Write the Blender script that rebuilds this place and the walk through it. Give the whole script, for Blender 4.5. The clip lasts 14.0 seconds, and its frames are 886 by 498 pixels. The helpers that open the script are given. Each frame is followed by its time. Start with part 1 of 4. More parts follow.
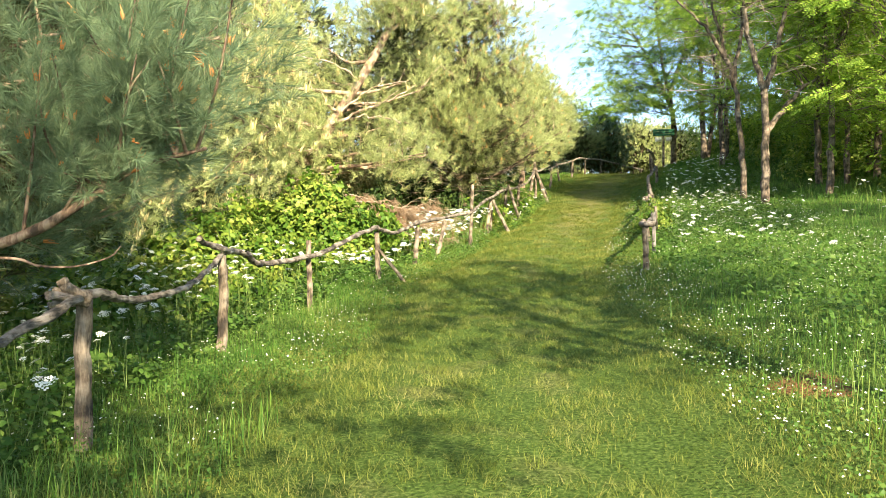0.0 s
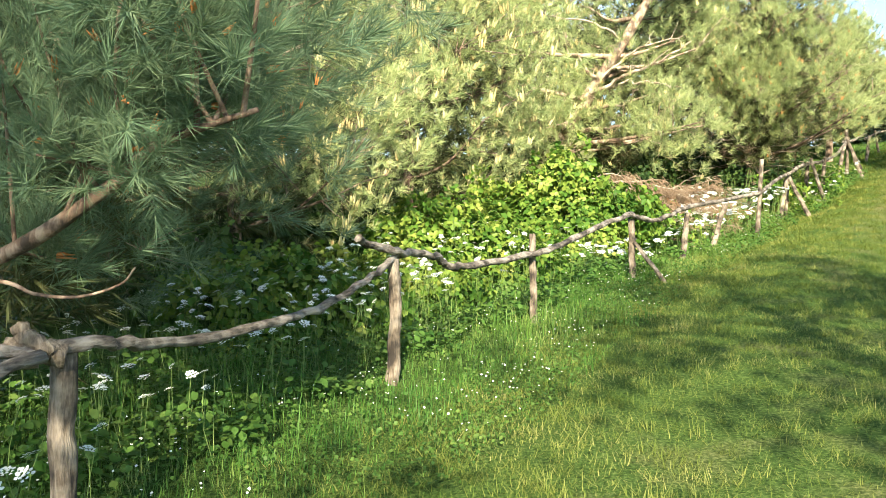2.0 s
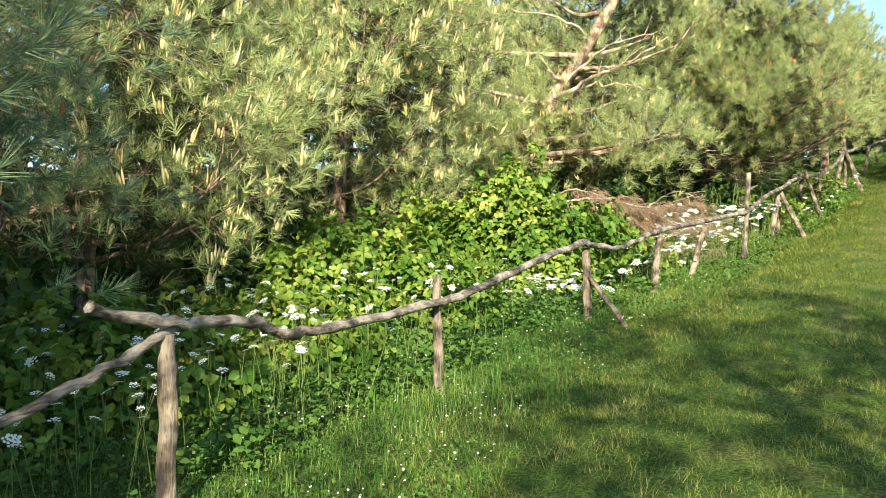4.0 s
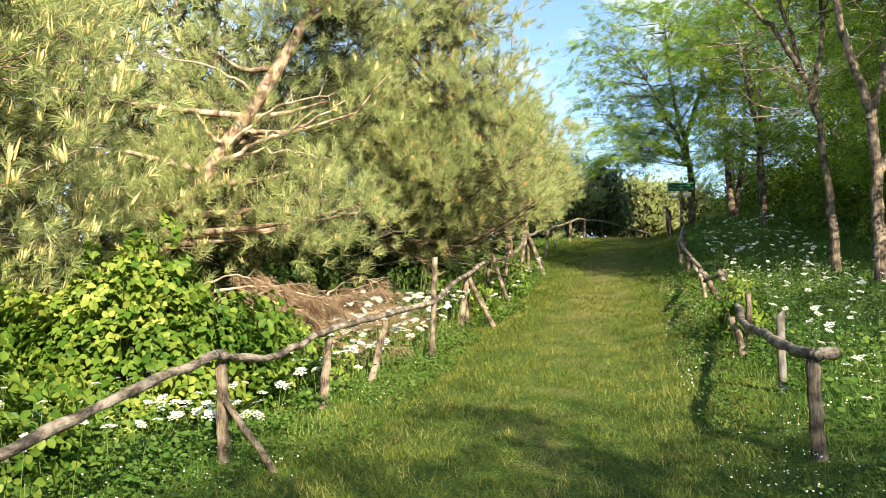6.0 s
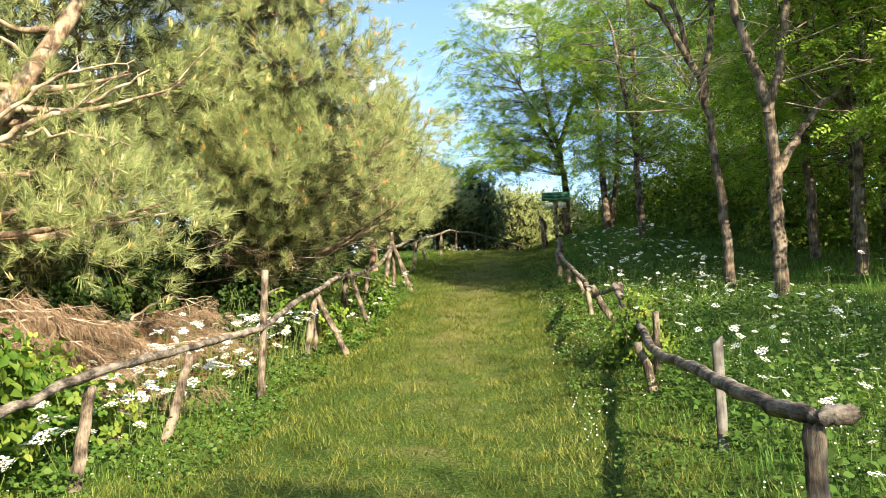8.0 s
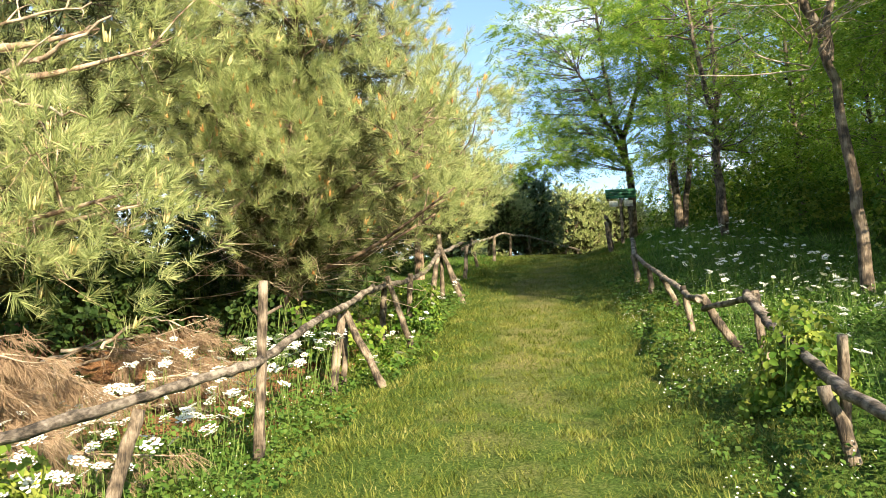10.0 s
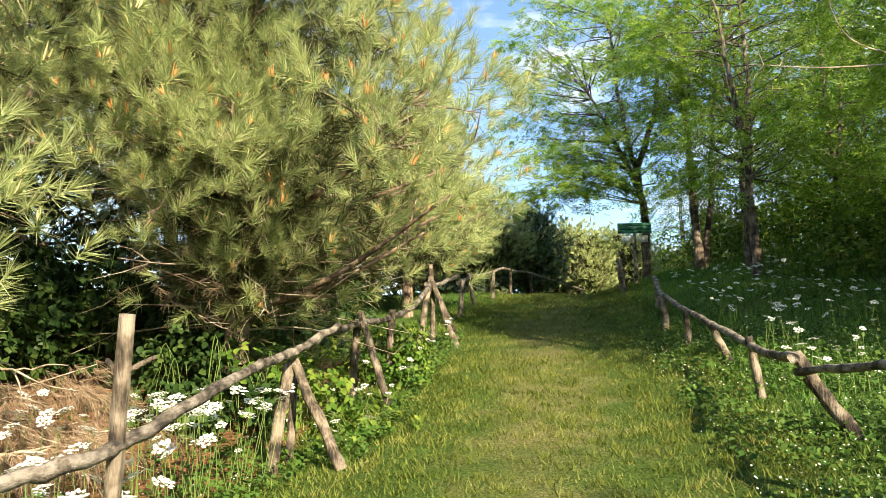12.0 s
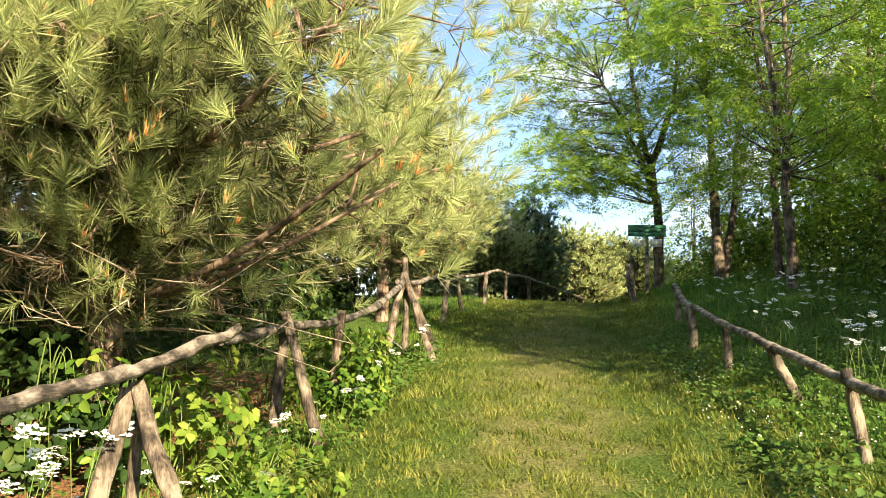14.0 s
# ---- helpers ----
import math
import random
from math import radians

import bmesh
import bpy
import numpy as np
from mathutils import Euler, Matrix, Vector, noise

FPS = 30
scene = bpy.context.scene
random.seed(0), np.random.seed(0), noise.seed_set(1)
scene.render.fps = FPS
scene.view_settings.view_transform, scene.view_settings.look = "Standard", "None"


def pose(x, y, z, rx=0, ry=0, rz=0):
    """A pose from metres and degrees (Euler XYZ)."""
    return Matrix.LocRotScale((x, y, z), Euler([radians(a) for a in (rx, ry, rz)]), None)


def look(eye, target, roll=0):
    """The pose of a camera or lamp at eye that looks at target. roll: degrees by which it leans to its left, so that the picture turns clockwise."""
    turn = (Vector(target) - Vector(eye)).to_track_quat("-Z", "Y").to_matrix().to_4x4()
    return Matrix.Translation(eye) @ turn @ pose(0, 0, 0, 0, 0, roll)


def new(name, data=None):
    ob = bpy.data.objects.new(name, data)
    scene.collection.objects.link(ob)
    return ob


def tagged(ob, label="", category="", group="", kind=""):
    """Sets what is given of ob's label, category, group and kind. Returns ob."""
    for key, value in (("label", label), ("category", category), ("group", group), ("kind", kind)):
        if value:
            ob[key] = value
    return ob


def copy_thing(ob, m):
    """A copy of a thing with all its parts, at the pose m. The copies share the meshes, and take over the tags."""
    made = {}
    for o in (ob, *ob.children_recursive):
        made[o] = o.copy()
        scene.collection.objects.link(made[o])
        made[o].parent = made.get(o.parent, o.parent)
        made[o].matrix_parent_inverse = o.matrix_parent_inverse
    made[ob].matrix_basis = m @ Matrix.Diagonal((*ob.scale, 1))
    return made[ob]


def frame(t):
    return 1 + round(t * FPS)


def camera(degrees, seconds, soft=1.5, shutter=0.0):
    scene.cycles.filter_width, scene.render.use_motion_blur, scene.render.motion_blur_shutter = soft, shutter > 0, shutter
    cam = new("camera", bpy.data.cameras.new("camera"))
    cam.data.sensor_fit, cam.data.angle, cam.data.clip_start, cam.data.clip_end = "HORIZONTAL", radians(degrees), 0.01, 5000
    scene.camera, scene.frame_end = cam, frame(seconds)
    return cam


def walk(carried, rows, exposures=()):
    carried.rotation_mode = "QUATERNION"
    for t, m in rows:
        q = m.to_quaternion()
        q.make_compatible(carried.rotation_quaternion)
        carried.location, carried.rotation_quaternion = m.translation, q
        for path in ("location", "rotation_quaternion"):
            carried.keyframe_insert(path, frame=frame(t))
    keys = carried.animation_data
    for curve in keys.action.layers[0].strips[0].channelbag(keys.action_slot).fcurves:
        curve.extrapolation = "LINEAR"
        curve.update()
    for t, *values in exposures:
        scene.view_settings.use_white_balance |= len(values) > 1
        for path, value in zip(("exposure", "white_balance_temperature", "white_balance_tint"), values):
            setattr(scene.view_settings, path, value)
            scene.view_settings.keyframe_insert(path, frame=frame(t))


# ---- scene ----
cam = camera(56.3, 14.0, soft=0.6)
METRES, EYE, TILT, LEAN, TURN = 19.0, 1.5, 0.0, 0.0, 0.0
ROWS = [
    (0.0, 0.0, 0.0, 0.0, 0.0, 0.0, 0.0),
    (0.5, 0.0065, 0.034, 0.0026, 3.35, -0.34, 0.67),
    (1.0, 0.0089, 0.0676, 0.0055, 9.25, -0.76, 0.42),
    (1.5, 0.0121, 0.0997, 0.0072, 12.27, -1.2, 0.59),
    (2.0, 0.0142, 0.1351, 0.0106, 19.51, -1.59, -0.37),
    (4.5, 0.0252, 0.3035, 0.0272, 18.87, -0.54, -0.11),
    (5.0, 0.0253, 0.3395, 0.0311, 7.43, 1.07, 1.88),
    (5.5, 0.0304, 0.3756, 0.0349, 4.68, 2.75, -0.73),
    (6.0, 0.0307, 0.4126, 0.0379, -1.18, 4.49, 0.55),
    (6.5, 0.0395, 0.4467, 0.0384, -4.04, 4.32, 1.49),
    (7.0, 0.0449, 0.481, 0.041, -6.89, 4.65, 0.99),
    (7.5, 0.0515, 0.5132, 0.0425, -9.96, 5.1, 1.48),
    (10.0, 0.0762, 0.6932, 0.055, -6.38, 6.07, 2.21),
    (10.5, 0.0777, 0.7309, 0.0565, -4.73, 6.05, 1.43),
    (11.0, 0.0824, 0.7659, 0.0591, -4.74, 6.49, 1.37),
    (11.5, 0.0899, 0.8022, 0.063, -4.73, 8.15, -2.39),
    (12.0, 0.0958, 0.8382, 0.0661, -6.92, 8.65, 0.55),
    (12.5, 0.106, 0.8759, 0.069, -7.41, 8.45, 0.26),
    (13.0, 0.1108, 0.914, 0.0716, -8.72, 8.42, -0.05),
    (13.5, 0.1225, 0.9477, 0.0745, -8.97, 9.68, -0.32),
    (14.0, 0.1308, 0.9836, 0.0768, -7.28, 9.05, -1.56),
]
walk(cam, [(t, pose(0, 0, EYE, TILT, LEAN, TURN) @ pose(METRES * x, METRES * y, METRES * z, 90 + pitch, roll, yaw)) for t, x, y, z, yaw, pitch, roll in ROWS],
     exposures=[(0.0, 1.99, 6800, 8), (0.7, 2.07, 6500, 7), (2.2, 1.92, 6100, 6), (4.5, 1.54, 6100, 5), (6.0, 1.53, 6650, 9), (7.5, 1.58, 6650, 9), (10.0, 1.66, 6800, 9), (12.0, 1.52, 6700, 7), (13.2, 2.06, 7100, 10), (14.0, 1.78, 7200, 10)])

# ---- world and sun ----
SUN_EL, SUN_AZ = radians(30), radians(161)       # azimuth clockwise from +y
world = bpy.data.worlds.new("sky")
scene.world = world
world.use_nodes = True
wn, wl = world.node_tree.nodes, world.node_tree.links
wn.clear()
sky = wn.new("ShaderNodeTexSky")
sky.sky_type, sky.sun_disc = "NISHITA", False
sky.sun_elevation, sky.sun_rotation = SUN_EL, SUN_AZ
sky.air_density, sky.dust_density, sky.ozone_density = 1.0, 0.15, 3.0
wtc = wn.new("ShaderNodeTexCoord")
wmap = wn.new("ShaderNodeMapping")
wmap.inputs["Scale"].default_value = (2.2, 2.2, 6.5)
wmap.inputs["Location"].default_value = (0.75, 0.2, 0.3)
wnoise = wn.new("ShaderNodeTexNoise")
wnoise.inputs["Scale"].default_value, wnoise.inputs["Detail"].default_value, wnoise.inputs["Roughness"].default_value = 2.1, 7, 0.55
wramp = wn.new("ShaderNodeValToRGB")
wramp.color_ramp.elements[0].position, wramp.color_ramp.elements[1].position = 0.5, 0.7
wmix = wn.new("ShaderNodeMix")
wmix.data_type = "RGBA"
wmix.inputs[7].default_value = (6.2, 6.5, 7.0, 1)
wbg = wn.new("ShaderNodeBackground")
wbg.inputs["Strength"].default_value = 0.098
wout = wn.new("ShaderNodeOutputWorld")
wl.new(wtc.outputs["Generated"], wmap.inputs[0])
wl.new(wmap.outputs[0], wnoise.inputs["Vector"])
wl.new(wnoise.outputs["Fac"], wramp.inputs[0])
wl.new(wramp.outputs[0], wmix.inputs[0])
wl.new(sky.outputs[0], wmix.inputs[6])
wl.new(wmix.outputs[2], wbg.inputs["Color"])
wl.new(wbg.outputs[0], wout.inputs[0])
sun_data = bpy.data.lights.new("sun", "SUN")
sun_data.energy, sun_data.angle, sun_data.color = 5.0, radians(0.6), (1.0, 0.86, 0.62)
sun = new("sun", sun_data)
sun.matrix_world = look((0, 0, 0), (-math.sin(SUN_AZ) * math.cos(SUN_EL), -math.cos(SUN_AZ) * math.cos(SUN_EL), -math.sin(SUN_EL)))


# ---- materials ----
def material(name):
    m = bpy.data.materials.new(name)
    m.use_nodes = True
    m.node_tree.nodes.clear()
    return m, m.node_tree.nodes, m.node_tree.links


def ramp(nodes, stops):
    r = nodes.new("ShaderNodeValToRGB")
    e = r.color_ramp.elements
    while len(e) < len(stops):
        e.new(0.5)
    for k, (p, c) in enumerate(stops):
        e[k].position, e[k].color = p, (*c, 1)
    return r


def leaf_material(name, stops, see_through=0.35, rough=0.55, patch=0.6):
    """Leaves or blades: colour varies blade by blade and over patches, and some light passes through."""
    m, n, l = material(name)
    geo, tc = n.new("ShaderNodeNewGeometry"), n.new("ShaderNodeTexCoord")
    ns = n.new("ShaderNodeTexNoise")
    ns.inputs["Scale"].default_value, ns.inputs["Detail"].default_value = patch, 4
    mx = n.new("ShaderNodeMath")
    mx.operation = "MULTIPLY_ADD"
    mx.inputs[1].default_value = 0.55
    sub = n.new("ShaderNodeMath")
    sub.operation = "MULTIPLY_ADD"
    sub.inputs[1].default_value, sub.inputs[2].default_value = 1.3, -0.42
    r = ramp(n, stops)
    pr, tr, ms, out = n.new("ShaderNodeBsdfPrincipled"), n.new("ShaderNodeBsdfTranslucent"), n.new("ShaderNodeMixShader"), n.new("ShaderNodeOutputMaterial")
    pr.inputs["Roughness"].default_value = rough
    pr.inputs["Specular IOR Level"].default_value = 0.12
    ms.inputs[0].default_value = see_through
    l.new(geo.outputs["Position"], ns.inputs["Vector"])
    l.new(ns.outputs["Fac"], sub.inputs[0])
    l.new(geo.outputs["Random Per Island"], mx.inputs[0])
    l.new(sub.outputs[0], mx.inputs[2])
    l.new(mx.outputs[0], r.inputs[0])
    l.new(r.outputs[0], pr.inputs["Base Color"])
    l.new(r.outputs[0], tr.inputs["Color"])
    l.new(pr.outputs[0], ms.inputs[1])
    l.new(tr.outputs[0], ms.inputs[2])
    l.new(ms.outputs[0], out.inputs[0])
    return m


def bark_material(name, stops, scale=14.0, stretch=0.18, bump=0.6, along_y=False):
    """Bark or weathered wood: long fissures along the local z of the grain, with blotches."""
    m, n, l = material(name)
    tc, mp = n.new("ShaderNodeTexCoord"), n.new("ShaderNodeMapping")
    mp.inputs["Scale"].default_value = (1, stretch, 1) if along_y else (1, 1, stretch)
    a, b = n.new("ShaderNodeTexNoise"), n.new("ShaderNodeTexNoise")
    a.inputs["Scale"].default_value, a.inputs["Detail"].default_value, a.inputs["Roughness"].default_value = scale * 2, 6, 0.65
    b.inputs["Scale"].default_value, b.inputs["Detail"].default_value = 6.0, 5
    mx = n.new("ShaderNodeMath")
    mx.operation = "MULTIPLY_ADD"
    mx.inputs[1].default_value = 0.45
    half = n.new("ShaderNodeMath")
    half.operation = "MULTIPLY"
    half.inputs[1].default_value = 0.8
    r = ramp(n, stops)
    bp, pr, out = n.new("ShaderNodeBump"), n.new("ShaderNodeBsdfPrincipled"), n.new("ShaderNodeOutputMaterial")
    bp.inputs["Strength"].default_value, bp.inputs["Distance"].default_value = bump, 0.02
    pr.inputs["Roughness"].default_value = 0.85
    l.new(tc.outputs["Object"], mp.inputs[0])
    l.new(mp.outputs[0], a.inputs["Vector"])
    l.new(tc.outputs["Object"], b.inputs["Vector"])
    l.new(b.outputs["Fac"], half.inputs[0])
    l.new(a.outputs["Fac"], mx.inputs[0])
    l.new(half.outputs[0], mx.inputs[2])
    sharp = n.new("ShaderNodeMapRange")
    sharp.inputs["From Min"].default_value, sharp.inputs["From Max"].default_value = 0.46, 0.79
    l.new(mx.outputs[0], sharp.inputs["Value"])
    l.new(sharp.outputs[0], r.inputs[0])
    l.new(r.outputs[0], pr.inputs["Base Color"])
    l.new(a.outputs["Fac"], bp.inputs["Height"])
    l.new(bp.outputs[0], pr.inputs["Normal"])
    l.new(pr.outputs[0], out.inputs[0])
    return m


def ground_material():
    """Turf over soil: green thatch, worn yellow on the mown track, pine litter and bare earth by the mesh's attributes."""
    m, n, l = material("turf")
    geo = n.new("ShaderNodeNewGeometry")
    fine, mid = n.new("ShaderNodeTexNoise"), n.new("ShaderNodeTexNoise")
    fine.inputs["Scale"].default_value, fine.inputs["Detail"].default_value, fine.inputs["Roughness"].default_value = 38, 6, 0.7
    mid.inputs["Scale"].default_value, mid.inputs["Detail"].default_value = 1.6, 5
    for t in (fine, mid):
        l.new(geo.outputs["Position"], t.inputs["Vector"])
    turf = ramp(n, [(0.34, (0.022, 0.04, 0.01)), (0.5, (0.06, 0.105, 0.022)), (0.68, (0.15, 0.2, 0.055))])
    worn = ramp(n, [(0.34, (0.05, 0.06, 0.02)), (0.5, (0.15, 0.15, 0.055)), (0.68, (0.34, 0.28, 0.15))])
    litter = ramp(n, [(0.34, (0.06, 0.03, 0.015)), (0.5, (0.22, 0.11, 0.055)), (0.68, (0.4, 0.23, 0.13))])
    for r in (turf, worn, litter):
        l.new(fine.outputs["Fac"], r.inputs[0])
    last = turf.outputs[0]
    for key, src, lo, hi in (("worn", worn, 0.45, 1.0), ("litter", litter, 0.6, 0.9)):
        at, ad, sm, mix = n.new("ShaderNodeAttribute"), n.new("ShaderNodeMath"), n.new("ShaderNodeMapRange"), n.new("ShaderNodeMix")
        at.attribute_name = key
        ad.operation = "ADD"
        mix.data_type = "RGBA"
        sm.inputs["From Min"].default_value, sm.inputs["From Max"].default_value = lo, hi
        half = n.new("ShaderNodeMath")
        half.operation = "MULTIPLY_ADD"
        half.inputs[1].default_value, half.inputs[2].default_value = 1.6, -0.8
        l.new(mid.outputs["Fac"], half.inputs[0])
        l.new(at.outputs["Fac"], ad.inputs[0])
        l.new(half.outputs[0], ad.inputs[1])
        l.new(ad.outputs[0], sm.inputs["Value"])
        l.new(sm.outputs[0], mix.inputs[0])
        l.new(last, mix.inputs[6])
        l.new(src.outputs[0], mix.inputs[7])
        last = mix.outputs[2]
    bp, pr, out = n.new("ShaderNodeBump"), n.new("ShaderNodeBsdfPrincipled"), n.new("ShaderNodeOutputMaterial")
    bp.inputs["Strength"].default_value, bp.inputs["Distance"].default_value = 0.9, 0.04
    pr.inputs["Roughness"].default_value, pr.inputs["Specular IOR Level"].default_value = 0.95, 0.05
    l.new(fine.outputs["Fac"], bp.inputs["Height"])
    l.new(last, pr.inputs["Base Color"])
    l.new(bp.outputs[0], pr.inputs["Normal"])
    l.new(pr.outputs[0], out.inputs[0])
    return m


TURF = ground_material()
GRASS = leaf_material("grass_blade", [(0.0, (0.04, 0.11, 0.02)), (0.4, (0.085, 0.19, 0.035)), (0.75, (0.16, 0.27, 0.05)), (1.0, (0.34, 0.37, 0.13))], 0.4, 0.4)
MOWN = leaf_material("mown_blade", [(0.0, (0.06, 0.105, 0.017)), (0.4, (0.14, 0.18, 0.032)), (0.75, (0.255, 0.27, 0.068)), (1.0, (0.4, 0.37, 0.15))], 0.35, 0.6, 1.7)
NEEDLE = leaf_material("pine_needle", [(0.0, (0.115, 0.17, 0.068)), (0.35, (0.3, 0.365, 0.145)), (0.7, (0.5, 0.54, 0.24)), (1.0, (0.62, 0.61, 0.34))], 0.38, 0.4, 3.6)
# the pine needles again, darkened in colour for pines standing in shade
NEEDLE_SHADED = leaf_material("shaded_pine_needle", [(0.0, (0.062, 0.11, 0.065)), (0.5, (0.13, 0.195, 0.11)), (1.0, (0.25, 0.31, 0.175))], 0.25, 0.4, 4.0)
# old needles inside the crowns, darkened to stand for the shade there
INNER = leaf_material("shaded_old_needle", [(0.0, (0.04, 0.048, 0.02)), (0.6, (0.08, 0.092, 0.036)), (1.0, (0.17, 0.14, 0.07))], 0.15, 0.6)
DEAD_NEEDLE = leaf_material("dead_needle", [(0.0, (0.15, 0.1, 0.065)), (0.5, (0.3, 0.21, 0.14)), (1.0, (0.45, 0.35, 0.25))], 0.2, 0.7, 3.0)
CANDLE = leaf_material("pine_candle", [(0.0, (0.42, 0.13, 0.04)), (0.5, (0.56, 0.24, 0.08)), (1.0, (0.66, 0.42, 0.2))], 0.1, 0.6)
PALE_CANDLE = leaf_material("young_candle", [(0.0, (0.5, 0.32, 0.13)), (0.5, (0.6, 0.5, 0.24)), (1.0, (0.66, 0.62, 0.34))], 0.1, 0.6)
LOCUST = leaf_material("locust_leaf", [(0.0, (0.065, 0.15, 0.02)), (0.35, (0.17, 0.3, 0.037)), (0.7, (0.33, 0.46, 0.068)), (1.0, (0.5, 0.55, 0.13))], 0.52, 0.4, 1.6)
BRAMBLE = leaf_material("bramble_leaf", [(0.0, (0.035, 0.09, 0.015)), (0.35, (0.08, 0.16, 0.022)), (0.7, (0.2, 0.27, 0.045)), (1.0, (0.42, 0.43, 0.11))], 0.35, 0.4, 1.3)
# bramble leaves in near-black green, the deep shade under the pines as colour
SHADED_LEAF = leaf_material("shaded_undergrowth_leaf", [(0.0, (0.015, 0.035, 0.01)), (0.5, (0.035, 0.07, 0.018)), (1.0, (0.09, 0.13, 0.03))], 0.2, 0.45, 1.3)
WEED = leaf_material("weed_leaf", [(0.0, (0.04, 0.1, 0.018)), (0.5, (0.08, 0.155, 0.03)), (1.0, (0.16, 0.23, 0.054))], 0.35, 0.45, 2.0)
PETAL = leaf_material("white_petal", [(0.0, (0.72, 0.74, 0.66)), (1.0, (0.86, 0.86, 0.82))], 0.25, 0.6)
STEM = leaf_material("green_stem", [(0.0, (0.08, 0.14, 0.03)), (1.0, (0.2, 0.26, 0.08))], 0.1, 0.6)
PINE_BARK = bark_material("pine_bark", [(0.25, (0.05, 0.032, 0.022)), (0.5, (0.15, 0.095, 0.065)), (0.75, (0.31, 0.225, 0.165))])
TAN_BARK = bark_material("upper_pine_bark", [(0.2, (0.11, 0.07, 0.045)), (0.5, (0.29, 0.2, 0.135)), (0.8, (0.46, 0.36, 0.27))])
PALE_BARK = bark_material("dry_pine_wood", [(0.15, (0.16, 0.11, 0.07)), (0.5, (0.35, 0.27, 0.2)), (0.85, (0.54, 0.46, 0.36))], 16, 0.5, 0.5)
LOCUST_BARK = bark_material("locust_bark", [(0.15, (0.03, 0.022, 0.017)), (0.5, (0.11, 0.08, 0.058)), (0.85, (0.24, 0.19, 0.145))], 20, 0.1, 1.0)
OLD_WOOD = bark_material("weathered_pole", [(0.15, (0.025, 0.018, 0.013)), (0.45, (0.12, 0.09, 0.063)), (0.85, (0.29, 0.235, 0.18))], 26, 0.14, 1.0)
OLD_RAIL = bark_material("weathered_rail", [(0.15, (0.025, 0.02, 0.016)), (0.45, (0.125, 0.1, 0.08)), (0.85, (0.3, 0.26, 0.22))], 24, 0.16, 1.0, True)
GREY_WOOD = bark_material("grey_plank", [(0.2, (0.05, 0.045, 0.04)), (0.5, (0.11, 0.1, 0.095)), (0.8, (0.19, 0.18, 0.17))], 16, 0.1, 0.4)
SIGN_GREEN = bark_material("green_paint", [(0.25, (0.01, 0.06, 0.035)), (0.5, (0.015, 0.11, 0.06)), (0.75, (0.04, 0.18, 0.1))], 9, 1.0, 0.1)
SIGN_WHITE = bark_material("white_board", [(0.25, (0.5, 0.48, 0.42)), (0.5, (0.7, 0.68, 0.62)), (0.75, (0.78, 0.77, 0.72))], 6, 1.0, 0.1)


# ---- mesh tools ----
class Geo:
    """Gathers points and faces of one mesh."""
    def __init__(self):
        self.v, self.f, self.n = [], [], 0

    def add(self, v, f):
        v, f = np.asarray(v, float).reshape(-1, 3), np.asarray(f, int)
        self.v.append(v)
        self.f.append(f + self.n)
        self.n += len(v)
        return self

    def mesh(self, name, mat, smooth=False):
        me = bpy.data.meshes.new(name)
        v = np.concatenate(self.v).astype(np.float32)
        loops = np.concatenate([f.ravel() for f in self.f]).astype(np.int32)
        sizes = np.concatenate([np.full(len(f), f.shape[1]) for f in self.f])
        starts = np.r_[0, np.cumsum(sizes)[:-1]].astype(np.int32)
        me.vertices.add(len(v))
        me.vertices.foreach_set("co", v.ravel())
        me.loops.add(len(loops))
        me.loops.foreach_set("vertex_index", loops)
        me.polygons.add(len(starts))
        me.polygons.foreach_set("loop_start", starts)
        if smooth:
            me.polygons.foreach_set("use_smooth", np.ones(len(starts), bool))
        me.update(calc_edges=True)
        me.materials.append(mat)
        return me


def part(name, geo, mat, parent=None, label="", smooth=False, kind=""):
    ob = new(name, geo.mesh(name, mat, smooth))
    if parent is not None:
        ob.parent = parent
    return tagged(ob, label, kind=kind)


def tube(geo, pts, radii, sides=6, rng=None, rough=0.0, groove=0.0):
    """A closed pole along a line of points with a radius at each, knobbly by rough."""
    pts = np.asarray(pts, float)
    k = len(pts)
    radii = np.broadcast_to(np.asarray(radii, float), (k,))
    tan = np.gradient(pts, axis=0)
    tan /= np.linalg.norm(tan, axis=1, keepdims=True) + 1e-9
    ref = np.array([1.0, 0, 0]) if abs(tan[0][0]) < 0.8 else np.array([0, 1.0, 0])
    u = np.cross(tan, ref)
    u /= np.linalg.norm(u, axis=1, keepdims=True) + 1e-9
    w = np.cross(tan, u)
    a = np.arange(sides) / sides * 2 * np.pi
    r = radii[:, None] * (1 + (rough * rng.uniform(-1, 1, (k, sides)) if rng is not None else 0))
    if groove:
        r = r * (1 + groove * rng.uniform(-1, 1, (1, sides)))
    ring = pts[:, None] + r[..., None] * (np.cos(a)[None, :, None] * u[:, None] + np.sin(a)[None, :, None] * w[:, None])
    i, j = np.meshgrid(np.arange(k - 1), np.arange(sides), indexing="ij")
    q = np.stack([i * sides + j, i * sides + (j + 1) % sides, (i + 1) * sides + (j + 1) % sides, (i + 1) * sides + j], -1).reshape(-1, 4)
    geo.add(ring.reshape(-1, 3), q)
    base = geo.n - k * sides
    for n0 in (0, (k - 1) * sides):
        geo.f.append((base + n0 + np.arange(sides))[None])


